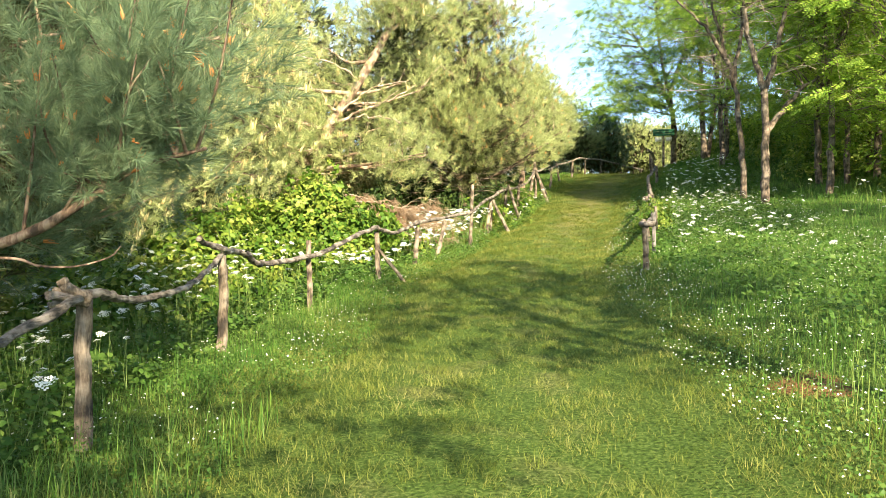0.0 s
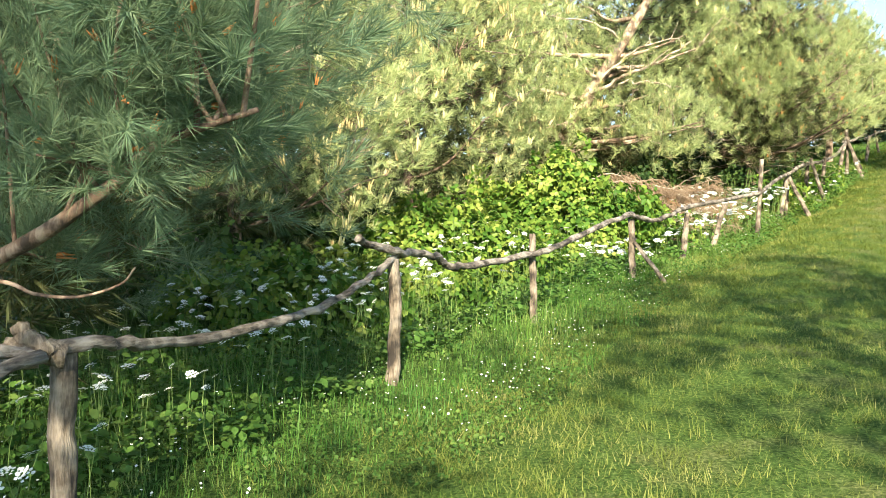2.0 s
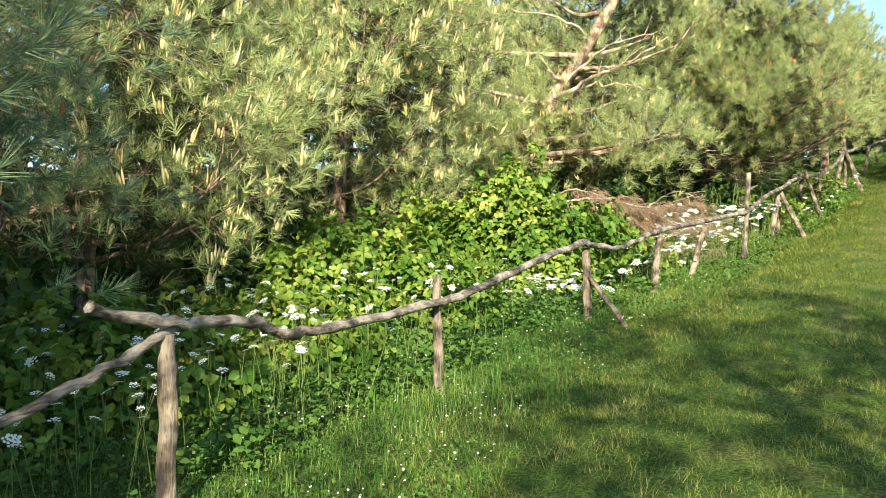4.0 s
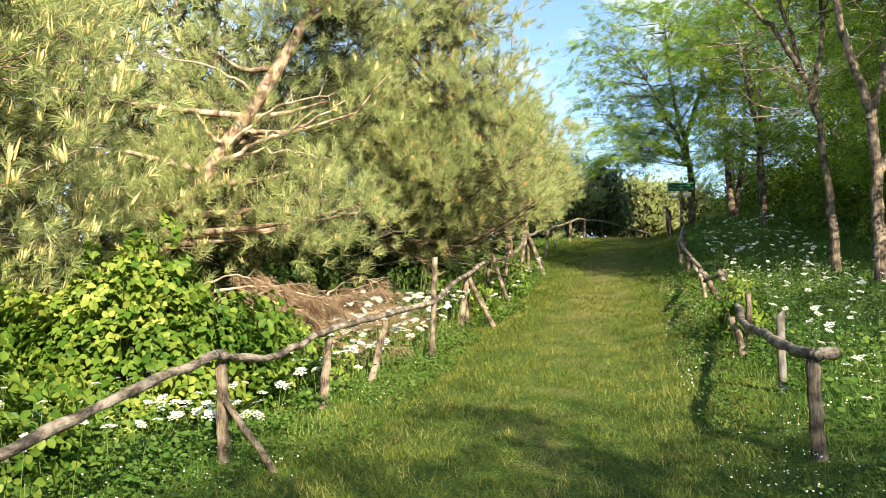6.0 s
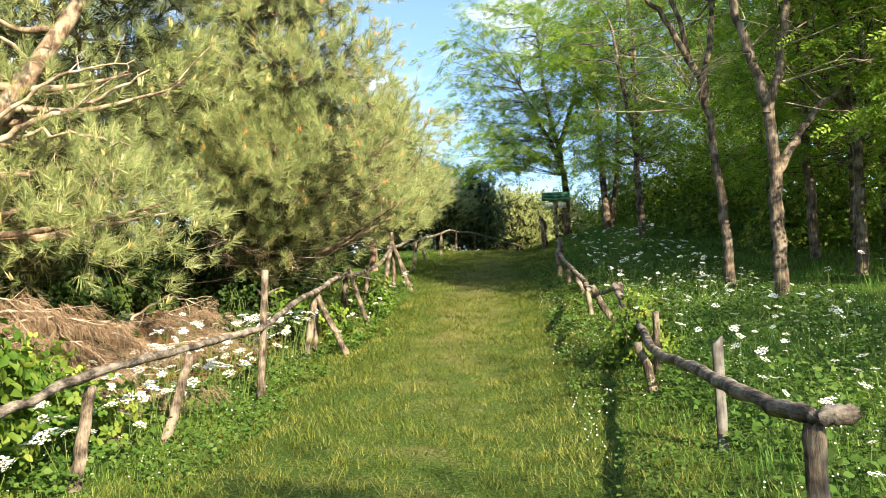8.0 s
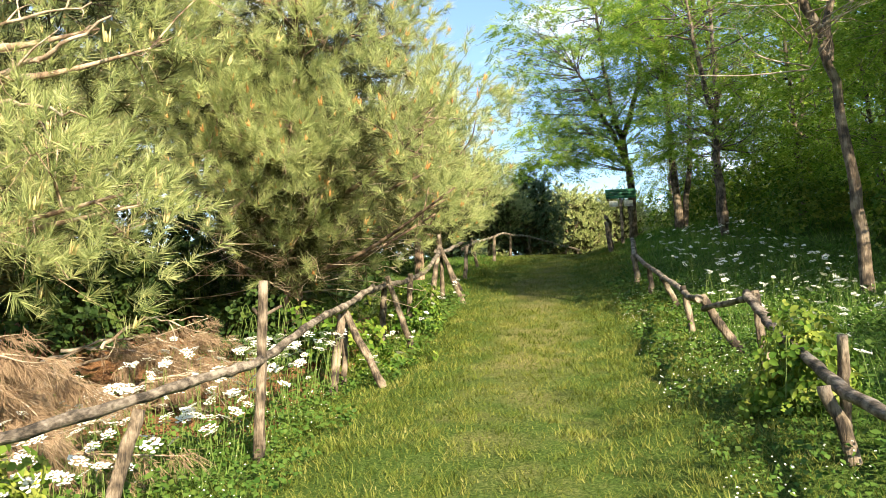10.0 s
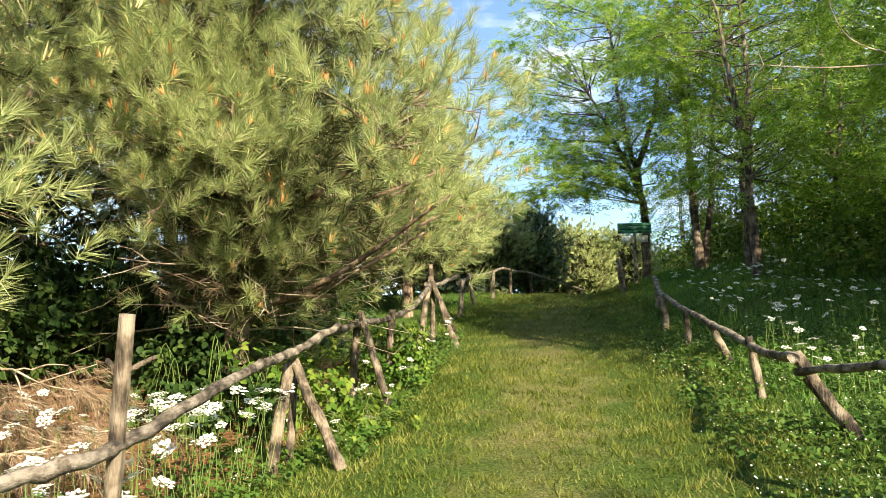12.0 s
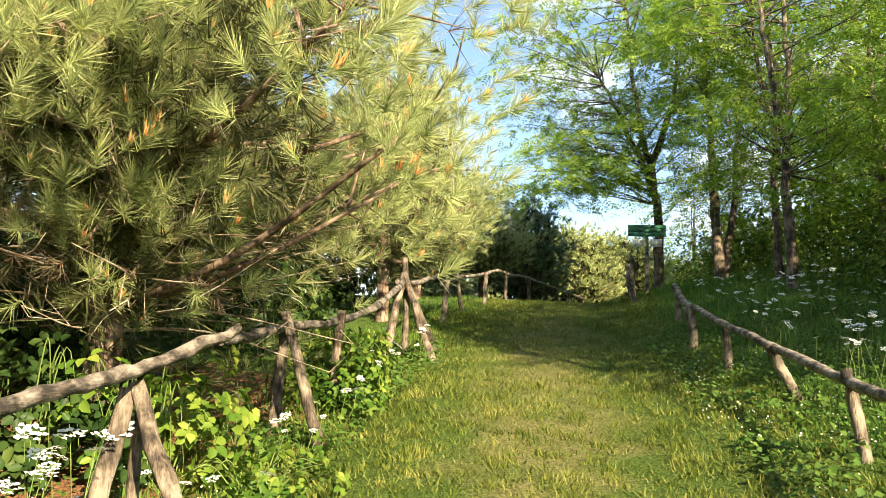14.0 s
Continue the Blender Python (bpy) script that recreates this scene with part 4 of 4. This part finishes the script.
def build_locusts():
    lab = "tall locust tree with a furrowed trunk and light leaves"
    fork = locust("locust_tree", gl(8.8, 22.6), [[(0, 0, -0.2), (0.02, 0, 1.6), (-0.05, 0, 3.1), (-0.5, 0.1, 5), (-0.7, 0, 7.5), (-0.6, 0.2, 9.5)], [(-0.05, 0, 3.0), (0.3, 0, 4.2), (0.75, 0.2, 6.2), (0.9, 0, 8.5)], [(0.03, 0, 2.0), (0.9, 0.3, 3.0), (2.0, 0.4, 3.9)]],
           np.vstack([cloud(62, 1.5, 0.4, 7.3, 2.5, 2.6, 2.5, 1), cloud(16, 1.8, 1.0, 4.4, 1.8, 1.6, 0.8, 11)]), 31, 38, "forked locust tree with a thick furrowed trunk", r0=0.125)
    thin = locust("locust_tree", gl(8.8, 24.2), [[(0, 0, -0.2), (-0.1, 0, 1.8), (-0.35, 0, 3.6), (-0.9, 0, 5.6), (-1.3, 0, 8.2)], [(-0.3, 0, 3.4), (-0.1, 0, 5), (0.1, 0.2, 8)], [(-0.4, 0, 3.9), (-1.2, -0.2, 5.0), (-2.2, -0.4, 5.8)]],
           np.vstack([cloud(40, 0.7, 0.8, 7.2, 2.0, 2.4, 2.2, 2), cloud(10, -1.3, 0.2, 6.2, 1.2, 1.2, 0.9, 13)]), 32, 36, "slender locust tree with bare grey lower boughs", r0=0.1)
    twigs(thin, 24, (-0.6, 0, 3.2), 3.0, 0.8, 2.4, 63, 2.4, 5.2)
    twigs(fork, 16, (0.25, 0, 3.0), 3.0, 0.8, 2.4, 64, 3.4, 6.2)
    c = locust("locust_tree", gl(11.4, 41), [[(0, 0, -0.2), (0, 0, 2), (-0.2, 0, 3.5), (-0.6, 0, 5.5), (-0.9, 0, 8.5)], [(-0.1, 0, 2.8), (-0.9, -0.2, 4.4), (-1.8, -0.3, 6.0)], [(-0.2, 0, 3.5), (0.5, 0, 5.5), (0.7, 0, 7.5)]],
               np.vstack([cloud(100, -1.2, 0, 6.4, 3.7, 3.0, 3.9, 3), cloud(22, -2.9, -0.8, 3.2, 1.6, 1.2, 1.0, 4)]), 33, 56, lab, r0=0.16, size=1.35, spread=0.6, pairs=4)
    d = locust("locust_tree", gl(12.4, 39.3), [[(0, 0, -0.2), (-0.1, 0, 2.5), (-0.2, 0, 5), (-0.3, 0, 8.5)], [(0.15, 0, 0), (0.5, 0, 2.5), (0.7, 0, 5), (1.1, 0, 8)]],
               np.vstack([cloud(70, 0.3, 0, 6.6, 3.0, 2.8, 3.2, 5), cloud(24, 0.8, 0, 2.6, 2.4, 2.0, 1.0, 6)]), 34, 44, "twin-trunked locust tree on the bank", r0=0.15, size=1.35, spread=0.6, pairs=4)
    e = locust("locust_tree", gl(11.2, 20.6), [[(0, 0, -0.2), (0.05, 0, 2.5), (-0.1, 0, 5), (0.1, 0, 9)], [(0, 0, 3.0), (0.7, 0.2, 5), (1.2, 0.3, 7)]],
               np.vstack([cloud(46, 0.4, 0, 6.8, 2.7, 2.9, 3.0, 7), cloud(30, 0.5, 0.4, 3.2, 2.6, 2.4, 1.1, 8)]), 35, 36, lab, size=1.3, spread=0.6, pairs=4)
    f = locust("locust_tree", gl(21, 38), [[(0, 0, -0.2), (0.05, 0, 2.5), (-0.1, 0, 5), (0.1, 0, 9)], [(0, 0, 2.0), (0.7, 0.2, 4), (1.2, 0.3, 7)]],
               np.vstack([cloud(62, 0, 0, 6.2, 3.2, 3.2, 3.8, 9), cloud(24, 0, 0, 2.4, 3.0, 3.0, 1.2, 10)]), 36, 14, "locust tree deep in the wood", size=2.7, spread=0.7, pairs=2, fine=False)
    g = locust("locust_tree", gl(5.0, -0.6), [[(0, 0, -0.2), (0.05, 0, 3.5), (-0.1, 0, 6), (0.1, 0, 10)], [(0, 0, 4.5), (0.7, 0.2, 6.5), (1.2, 0.3, 9)]],
               cloud(46, 0, 0, 8.2, 3.0, 3.0, 2.6, 12), 37, 13, "unseen tall locust tree added to shade the track", size=2.6, spread=0.65, pairs=2, fine=False)
    h = locust("locust_tree", gl(11.0, 23.6), [[(0, 0, -0.2), (0.08, 0, 2.2), (-0.06, 0.1, 4.4), (0.15, 0, 6.5), (0.1, 0, 9.5)], [(0.0, 0.05, 3.4), (0.5, 0.1, 5.0), (0.8, 0.2, 7.5)], [(0.03, 0, 2.6), (-0.5, -0.2, 3.4), (-1.1, -0.3, 3.9)]],
               np.vstack([cloud(44, 0.2, 0, 7.4, 2.3, 2.3, 2.4, 15), cloud(9, -0.2, 0, 4.2, 1.8, 1.8, 0.7, 16)]), 38, 36, "slender dark-barked locust tree in the shade of the wood", r0=0.105, size=1.25, spread=0.55, pairs=3)
    for x, y, r, k in [(12.0, 22.0, 150, 0.95), (11.9, 26.2, 210, 1.05), (13.9, 26.5, 250, 1.1), (12.6, 36.6, 190, 1.0)]:
        copy_thing(h, Matrix.Translation(gl(x, y)) @ Matrix.Rotation(radians(r), 4, "Z") @ Matrix.Scale(k, 4))
    # unseen trees added behind and beside the walk, whose crowns dapple the track
    for x, y, r, k in [(-3.0, -2.4, 60, 0.85), (1.2, -12.0, 250, 1.0), (-4.4, -8.6, 170, 1.0), (0.4, -3.4, 100, 0.75), (5.6, 4.4, 120, 0.75)]:
        copy_thing(g, Matrix.Translation(gl(x, y)) @ Matrix.Rotation(radians(r), 4, "Z") @ Matrix.Scale(k, 4))
    # spots below y 22 are out of view, added only for their shade
    spots = [(e, 12.6, 25.8, 60, 0.8), (d, 13.8, 30.5, 100, 0.75), (e, 11.6, 34.4, 200, 0.95), (f, 14.8, 36, 20, 0.9), (f, 15.5, 25, 10, 0.75), (f, 15.8, 30, 0, 0.75),
             (c, 22.5, 46, 40, 0.9), (f, 18.2, 39.5, 90, 0.6), (f, 19, 33, 190, 0.9), (f, 19, 27, 250, 0.9),
             (f, 22, 49, 20, 1.0), (f, 23, 43, 70, 1.1), (f, 24, 34, 130, 1.1), (f, 23, 29, 200, 1.0),
             (f, 12.4, 8.0, 20, 1.05), (g, 0.1, -5.4, 90, 0.72), (f, 14.6, 18.2, 40, 0.8), (f, 17.2, 21.5, 100, 0.9), (f, 13.4, 22.3, 200, 0.75), (f, 14.3, 27.8, 280, 0.8), (f, 16.8, 33, 330, 0.8), (f, 17.6, 25.5, 120, 0.8), (f, 17.0, 51.0, 60, 0.62)]
    for src, x, y, r, s in spots:
        copy_thing(src, Matrix.Translation(gl(x, y)) @ Matrix.Rotation(radians(r), 4, "Z") @ Matrix.Scale(s, 4))


build_locusts()


# ---- brambles and flowers ----
def bramble_leaf(detail):
    """Three pointed leaflets, each folded a little along its midrib."""
    v, f = [], []
    for a in (-1.15, 0, 1.15):
        d = np.array([np.sin(a), 0, np.cos(a)])
        w = np.array([np.cos(a), 0, -np.sin(a)])
        n = len(v)
        b = d * 0.012
        L = 0.066 if a == 0 else 0.055
        lift = np.array([0, 0.007, 0])
        if detail:
            v += [b, b + d * L * 0.28 + w * 0.021 + lift, b + d * L * 0.68 + w * 0.019 + lift, b + d * L - lift, b + d * L * 0.68 - w * 0.019 + lift, b + d * L * 0.28 - w * 0.021 + lift]
            f += [[n, n + 1, n + 2, n + 3], [n, n + 3, n + 4, n + 5]]
        else:
            v += [b, b + d * L * 0.45 + w * 0.024 + lift, b + d * L - lift, b + d * L * 0.45 - w * 0.024 + lift]
            f += [[n, n + 1, n + 2], [n, n + 2, n + 3]]
    return np.array(v), np.array(f)


def bramble(x, y, rx, ry, h, n, seed, label, size=1.0, mat=BRAMBLE):
    """A mound of brambles: arching canes and leaves over a lumpy dome."""
    rng = np.random.default_rng(seed)
    root = tagged(new("bramble_bush"), label, "bush", "brambles")
    root.location = gl(x, y)
    canes, leaves = Geo(), Geo()
    for k in range(16):
        a = rng.uniform(0, 2 * np.pi)
        q = rng.uniform(0.5, 1.0)
        e = np.array([rx * q * np.cos(a), ry * q * np.sin(a), 0])
        s = e * 0.25
        top = (s + e) / 2 + (0, 0, h * rng.uniform(0.6, 1.05))
        s[2] = float(land(x + s[0], y + s[1])) - root.location[2] - 0.05
        e[2] = float(land(x + e[0], y + e[1])) - root.location[2] + 0.15
        p = curve([s, top, e], 6)
        tube(canes, p, np.linspace(0.008, 0.003, len(p)), 3)
    a = rng.uniform(0, 2 * np.pi, n)
    q = np.sqrt(rng.random(n))
    lump = 1 + 0.16 * np.sin(a * 4 + seed) + 0.12 * np.sin(q * 9 + a * 2)
    px, py = rx * q * np.cos(a) * lump, ry * q * np.sin(a) * lump
    top = h * np.sqrt(np.clip(1 - q**2.2, 0, 1)) * lump + 0.12 * np.sin(px * 5) * np.sin(py * 6) + 0.16 * h * np.sin(px * 3.1 + seed) * np.cos(py * 2.7)
    pz = land(x + px, y + py) - root.location[2] + 0.04 + top * (1 - 0.75 * rng.random(n) ** 1.3)
    pos = np.stack([px, py, pz], -1)
    out = unit(np.stack([px / rx**1.5, py / ry**1.5, 0.5 + 0 * px], -1) + rng.normal(0, 0.6, (n, 3)) + [0, 0, 0.3])
    z = unit(np.cross(out, rng.normal(size=(n, 3))) + [0, 0, -0.25])
    xax = unit(np.cross(out, z))
    tv, tf = bramble_leaf(size < 1.79)
    scatter(leaves, tv, tf, np.stack([xax, np.cross(z, xax), z], -1), pos, size * rng.uniform(0.7, 1.35, n))
    part("bramble_cane", canes, STEM, root, kind="stuff")
    part("foliage", leaves, mat, root, "broad toothed leaves", kind="stuff")
    return root


def build_brambles():
    bramble(-2.7, 17.2, 1.5, 1.2, 1.6, 3100, 1, "sunlit mound of yellow-green brambles behind the fence", 1.6)
    bramble(-4.0, 14.6, 1.6, 1.5, 1.05, 2200, 2, "low shaded brambles under the pine", 1.5)
    bramble(-1.5, 18.6, 1.0, 0.9, 0.85, 1200, 3, "brambles beside the dead branches", 1.15)
    bramble(2.0, 24.6, 0.55, 0.8, 0.18, 110, 4, "brambles creeping round the fence posts", 1.15)
    bramble(1.2, 24.9, 0.75, 0.45, 0.85, 210, 5, "brambles climbing the fence beneath the pine", 1.35)
    bramble(0.35, 24.75, 0.8, 0.5, 0.95, 320, 10, "brambles at the foot of the big pine, coloured dark as shade", 1.4, SHADED_LEAF)
    bramble(2.5, 28.2, 0.6, 1.5, 0.6, 900, 6, "weeds and brambles along the fence", 1.1)
    bramble(4.92, 19.35, 0.42, 0.45, 0.62, 480, 7, "small bramble at the foot of the fence", 0.95)
    bramble(-4.6, 10.5, 1.4, 1.6, 0.7, 1500, 8, "low brambles in the shade", 1.5)
    bramble(-3.6, 12.2, 1.0, 1.4, 0.55, 1300, 9, "dark green brambles and weeds behind the fence", 1.5)
    # undergrowth whose dark leaf colour stands for the shade between the pines
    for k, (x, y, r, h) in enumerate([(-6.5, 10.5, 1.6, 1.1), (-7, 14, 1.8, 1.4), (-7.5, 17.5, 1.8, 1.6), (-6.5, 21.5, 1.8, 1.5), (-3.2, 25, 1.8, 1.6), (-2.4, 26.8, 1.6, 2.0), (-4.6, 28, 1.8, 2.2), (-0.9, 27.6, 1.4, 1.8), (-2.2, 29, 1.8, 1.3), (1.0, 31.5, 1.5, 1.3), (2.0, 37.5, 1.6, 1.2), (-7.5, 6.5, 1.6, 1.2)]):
        bramble(x, y, r, r, h, 800, 40 + k, "undergrowth beneath the pines, its deep shade put into the colour", 2.0, SHADED_LEAF)
    for k, (x, y, r, h) in enumerate([(16, 40, 2.2, 2.2), (17, 35, 2.2, 2.2), (16.5, 46, 2.2, 2.0), (18, 30, 2.2, 2.2), (13.5, 33, 1.8, 1.6), (13.2, 28, 1.8, 1.5), (14, 22.5, 1.8, 1.4), (15, 18, 1.8, 1.5), (14.4, 42.0, 1.8, 2.0), (17.0, 47.0, 1.8, 2.4), (18, 50, 2.4, 3.2), (20.5, 45, 2.6, 3.2), (15.5, 38, 2.0, 2.8), (22, 53, 2.6, 3.4)]):
        bramble(x, y, r, r, h, 1000, 20 + k, "leafy green undergrowth on the bank", 1.8)


build_brambles()


def umbel_template(seed):
    """A flat white flower head of many small florets."""
    rng = np.random.default_rng(seed)
    v, f = [], []
    for k in range(16):
        q, a = 0.045 * np.sqrt((k + 0.5) / 16), k * 2.4
        c = np.array([q * np.cos(a), q * np.sin(a), -4 * q * q + rng.normal(0, 0.003)])
        r = 0.0105 * rng.uniform(0.8, 1.2)
        n = len(v)
        v += [c + [r * np.cos(b + a), r * np.sin(b + a), 0.002 * (-1) ** m] for m, b in enumerate(np.arange(5) * 2 * np.pi / 5)]
        f.append([n, n + 1, n + 2, n + 3, n + 4])
    return np.array(v), np.array(f)


def flower_patch(spots, seed, label, t0=0.45, t1=0.95, big=1.0):
    rng = np.random.default_rng(seed)
    x, y = np.asarray(spots).T
    n = len(x)
    z = land(x, y)
    h = rng.uniform(t0, t1, n)
    lean = rng.normal(0, 0.09, (n, 2))
    head = np.stack([x + lean[:, 0], y + lean[:, 1], z + h], -1)
    foot = np.stack([x, y, z - 0.02], -1)
    stems, heads = Geo(), Geo()
    for k in range(n):
        tube(stems, [foot[k], (foot[k] + head[k]) / 2 + rng.normal(0, 0.02, 3), head[k]], [0.004, 0.003, 0.002], 3)
    tv, tf = umbel_template(seed)
    up = np.stack([rng.normal(0, 0.3, n), rng.normal(-0.25, 0.3, n), np.ones(n)], -1)
    scatter(heads, tv, tf, bases(up, rng), head, big * rng.uniform(0.7, 1.5, n))
    root = tagged(new("wild_carrot"), label, "flowers", kind="stuff")
    part("stalk", stems, STEM, root, kind="stuff")
    part("flower_head", heads, PETAL, root, "flat white flower heads", kind="stuff")


def along(n, seed, pts, lo, hi):
    """Spots beside a line given by (y, x) pairs."""
    rng = np.random.default_rng(seed)
    ys, xs = np.array(pts, float).T
    y = rng.uniform(ys[0], ys[-1], n)
    s = rng.uniform(lo, hi, n)
    return np.stack([np.interp(y, ys, xs) + s, y], -1)


LEFT_LINE = [(3, -2.15), (8.7, -2.33), (11.8, -1.9), (15.2, -1.2), (17.5, -0.52), (20.3, 0.7), (23.4, 1.4), (25.8, 2.1), (30.8, 3.5)]
RIGHT_LINE = [(8, 3.0), (13.8, 3.4), (17.6, 4.6), (22.2, 5.5), (27.8, 6.95), (33, 8.5)]


def build_flowers():
    flower_patch(along(330, 1, LEFT_LINE[:4], -3.0, -0.2), 1, "white wild carrot flowers behind the fence", 0.35, 0.8, 0.66)
    flower_patch(along(210, 2, LEFT_LINE[3:7], -1.9, -0.05), 2, "thick white wild carrot flowers behind the fence", 0.3, 0.72, 1.1)
    flower_patch(along(90, 6, LEFT_LINE[4:7], -1.1, -0.1), 6, "dense white wild carrot flowers by the fence", 0.3, 0.75, 1.25)
    flower_patch(along(170, 7, LEFT_LINE[:3], -2.4, -0.2), 7, "white wild carrot flowers in the shade behind the fence", 0.35, 0.75, 0.66)
    flower_patch(along(40, 3, LEFT_LINE[6:], -0.5, 0.5), 3, "white flowers round the fence posts", 0.2, 0.5, 0.9)
    flower_patch(along(330, 4, RIGHT_LINE[1:], 0.4, 2.8), 4, "white wild carrot flowers on the bank", 0.25, 0.65, 0.85)
    flower_patch(along(60, 5, RIGHT_LINE[:4], 1.5, 5.5), 5, "scattered white flowers in the bank's grass", 0.25, 0.6, 0.85)
    rng = np.random.default_rng(9)
    g = Geo()
    n = 9000
    y = 2 + 26 * rng.random(n) ** 1.2
    s = np.where(rng.random(n) < 0.75, rng.uniform(1.4, 6.0, n), rng.uniform(-4.5, -1.7, n))
    x = centre(y) + s
    keep = noise_field(x, y, 1.5) > -0.2
    x, y = x[keep], y[keep]
    tv = np.array([(np.cos(a), np.sin(a), 0.4 * (k % 2)) for k, a in enumerate(np.arange(6) * np.pi / 3)]) * 0.008
    scatter(g, tv, [[0, 1, 2, 3, 4, 5]], bases(np.tile([0, -0.4, 1.0], (len(x), 1)) + rng.normal(0, 0.3, (len(x), 3)), rng),
            np.stack([x, y, land(x, y) + rng.uniform(0.06, 0.2, len(x))], -1), rng.uniform(0.6, 1.2, len(x)))
    tagged(part("small_flowers", g, PETAL), "tiny white flowers dotted through the grass", "flowers", kind="stuff")


build_flowers()


def build_dead_branches():
    """A heap of cut pine boughs gone brown."""
    rng = np.random.default_rng(44)
    for x, y, n, rise in ((-1.9, 20.6, 14, 1.0), (-1.1, 22.5, 9, 0.7), (-2.0, 19.6, 10, 0.6)):
        root = tagged(new("dead_branch_pile"), "heap of dry brown pine boughs under the trees", "branches")
        root.location = gl(x, y)
        wood, dead = Geo(), Geo()
        for k in range(n):
            s = np.array([rng.uniform(-1.1, 0.1), rng.uniform(-0.5, 0.6), rng.uniform(0.05, rise)])
            e = s + np.array([rng.uniform(0.7, 1.7), rng.uniform(-0.6, 0.3), rng.uniform(-0.35, 0.3)])
            p = curve([s, (s + e) / 2 + (0, 0, 0.16), e], 8)
            p[1:] += rng.normal(0, 0.012, p[1:].shape)
            tube(wood, p, np.linspace(0.022, 0.005, len(p)), 5)
            tips = [p[len(p) // 2:]]
            for m in range(6):
                a = p[rng.integers(3, len(p))]
                b = a + rng.normal(0, 0.16, 3) + (e - s) * rng.uniform(0.15, 0.4) + (0, 0, rng.uniform(-0.25, 0.02))
                q = curve([a, (a + b) / 2 + rng.normal(0, 0.03, 3), b], 5)
                tube(wood, q, np.linspace(0.009, 0.003, len(q)), 4)
                tips.append(q[2:])
            if k % 4 == 3:
                continue
            q = np.repeat(np.vstack(tips), 4, 0)
            q = q + rng.normal(0, 0.035, q.shape)
            d = unit(rng.normal(0, 0.3, q.shape) + (e - s) * 0.35 + (0, 0, -0.75))
            tv, tf = tuft_template(90 + k, 13, 0.09, 0.15, w=0.0022, hi=40)
            scatter(dead, tv, tf, bases(d, rng), q, rng.uniform(0.7, 1.2, len(q)))
        part("stick", wood, PALE_BARK, root, smooth=True, kind="stuff")
        part("dry_foliage", dead, DEAD_NEEDLE, root, "drooping brown needles", kind="stuff")


build_dead_branches()


def box(g, c, s):
    c, s = np.array(c, float), np.array(s, float) / 2
    v = [c + s * (a, b, d) for a in (-1, 1) for b in (-1, 1) for d in (-1, 1)]
    g.add(v, [[0, 1, 3, 2], [4, 6, 7, 5], [0, 4, 5, 1], [2, 3, 7, 6], [0, 2, 6, 4], [1, 5, 7, 3]])


def build_sign():
    root = tagged(new("sign_board"), "green wooden sign board with pale panels on a post", "sign")
    root.location = gl(10.6, 39.8)
    root.rotation_euler = (0, 0, radians(-12))
    z = 6.98 - root.location[2]
    g = Geo()
    tube(g, [(0, 0, -0.1), (0, 0, z * 0.5), (0, 0, z + 0.1)], [0.06, 0.055, 0.05], 8)
    part("post", g, OLD_WOOD, root, smooth=True)
    for k in range(3):
        g = Geo()
        box(g, (0, -0.07 - 0.02 * k, z + 0.22 - 0.11 * k), (1.0, 0.03, 0.1))
        part("slat", g, SIGN_GREEN, root)
    for x in (-0.24, 0.24):
        g = Geo()
        box(g, (x, -0.075, z - 0.22), (0.3, 0.02, 0.2))
        part("panel", g, SIGN_WHITE, root)


build_sign()
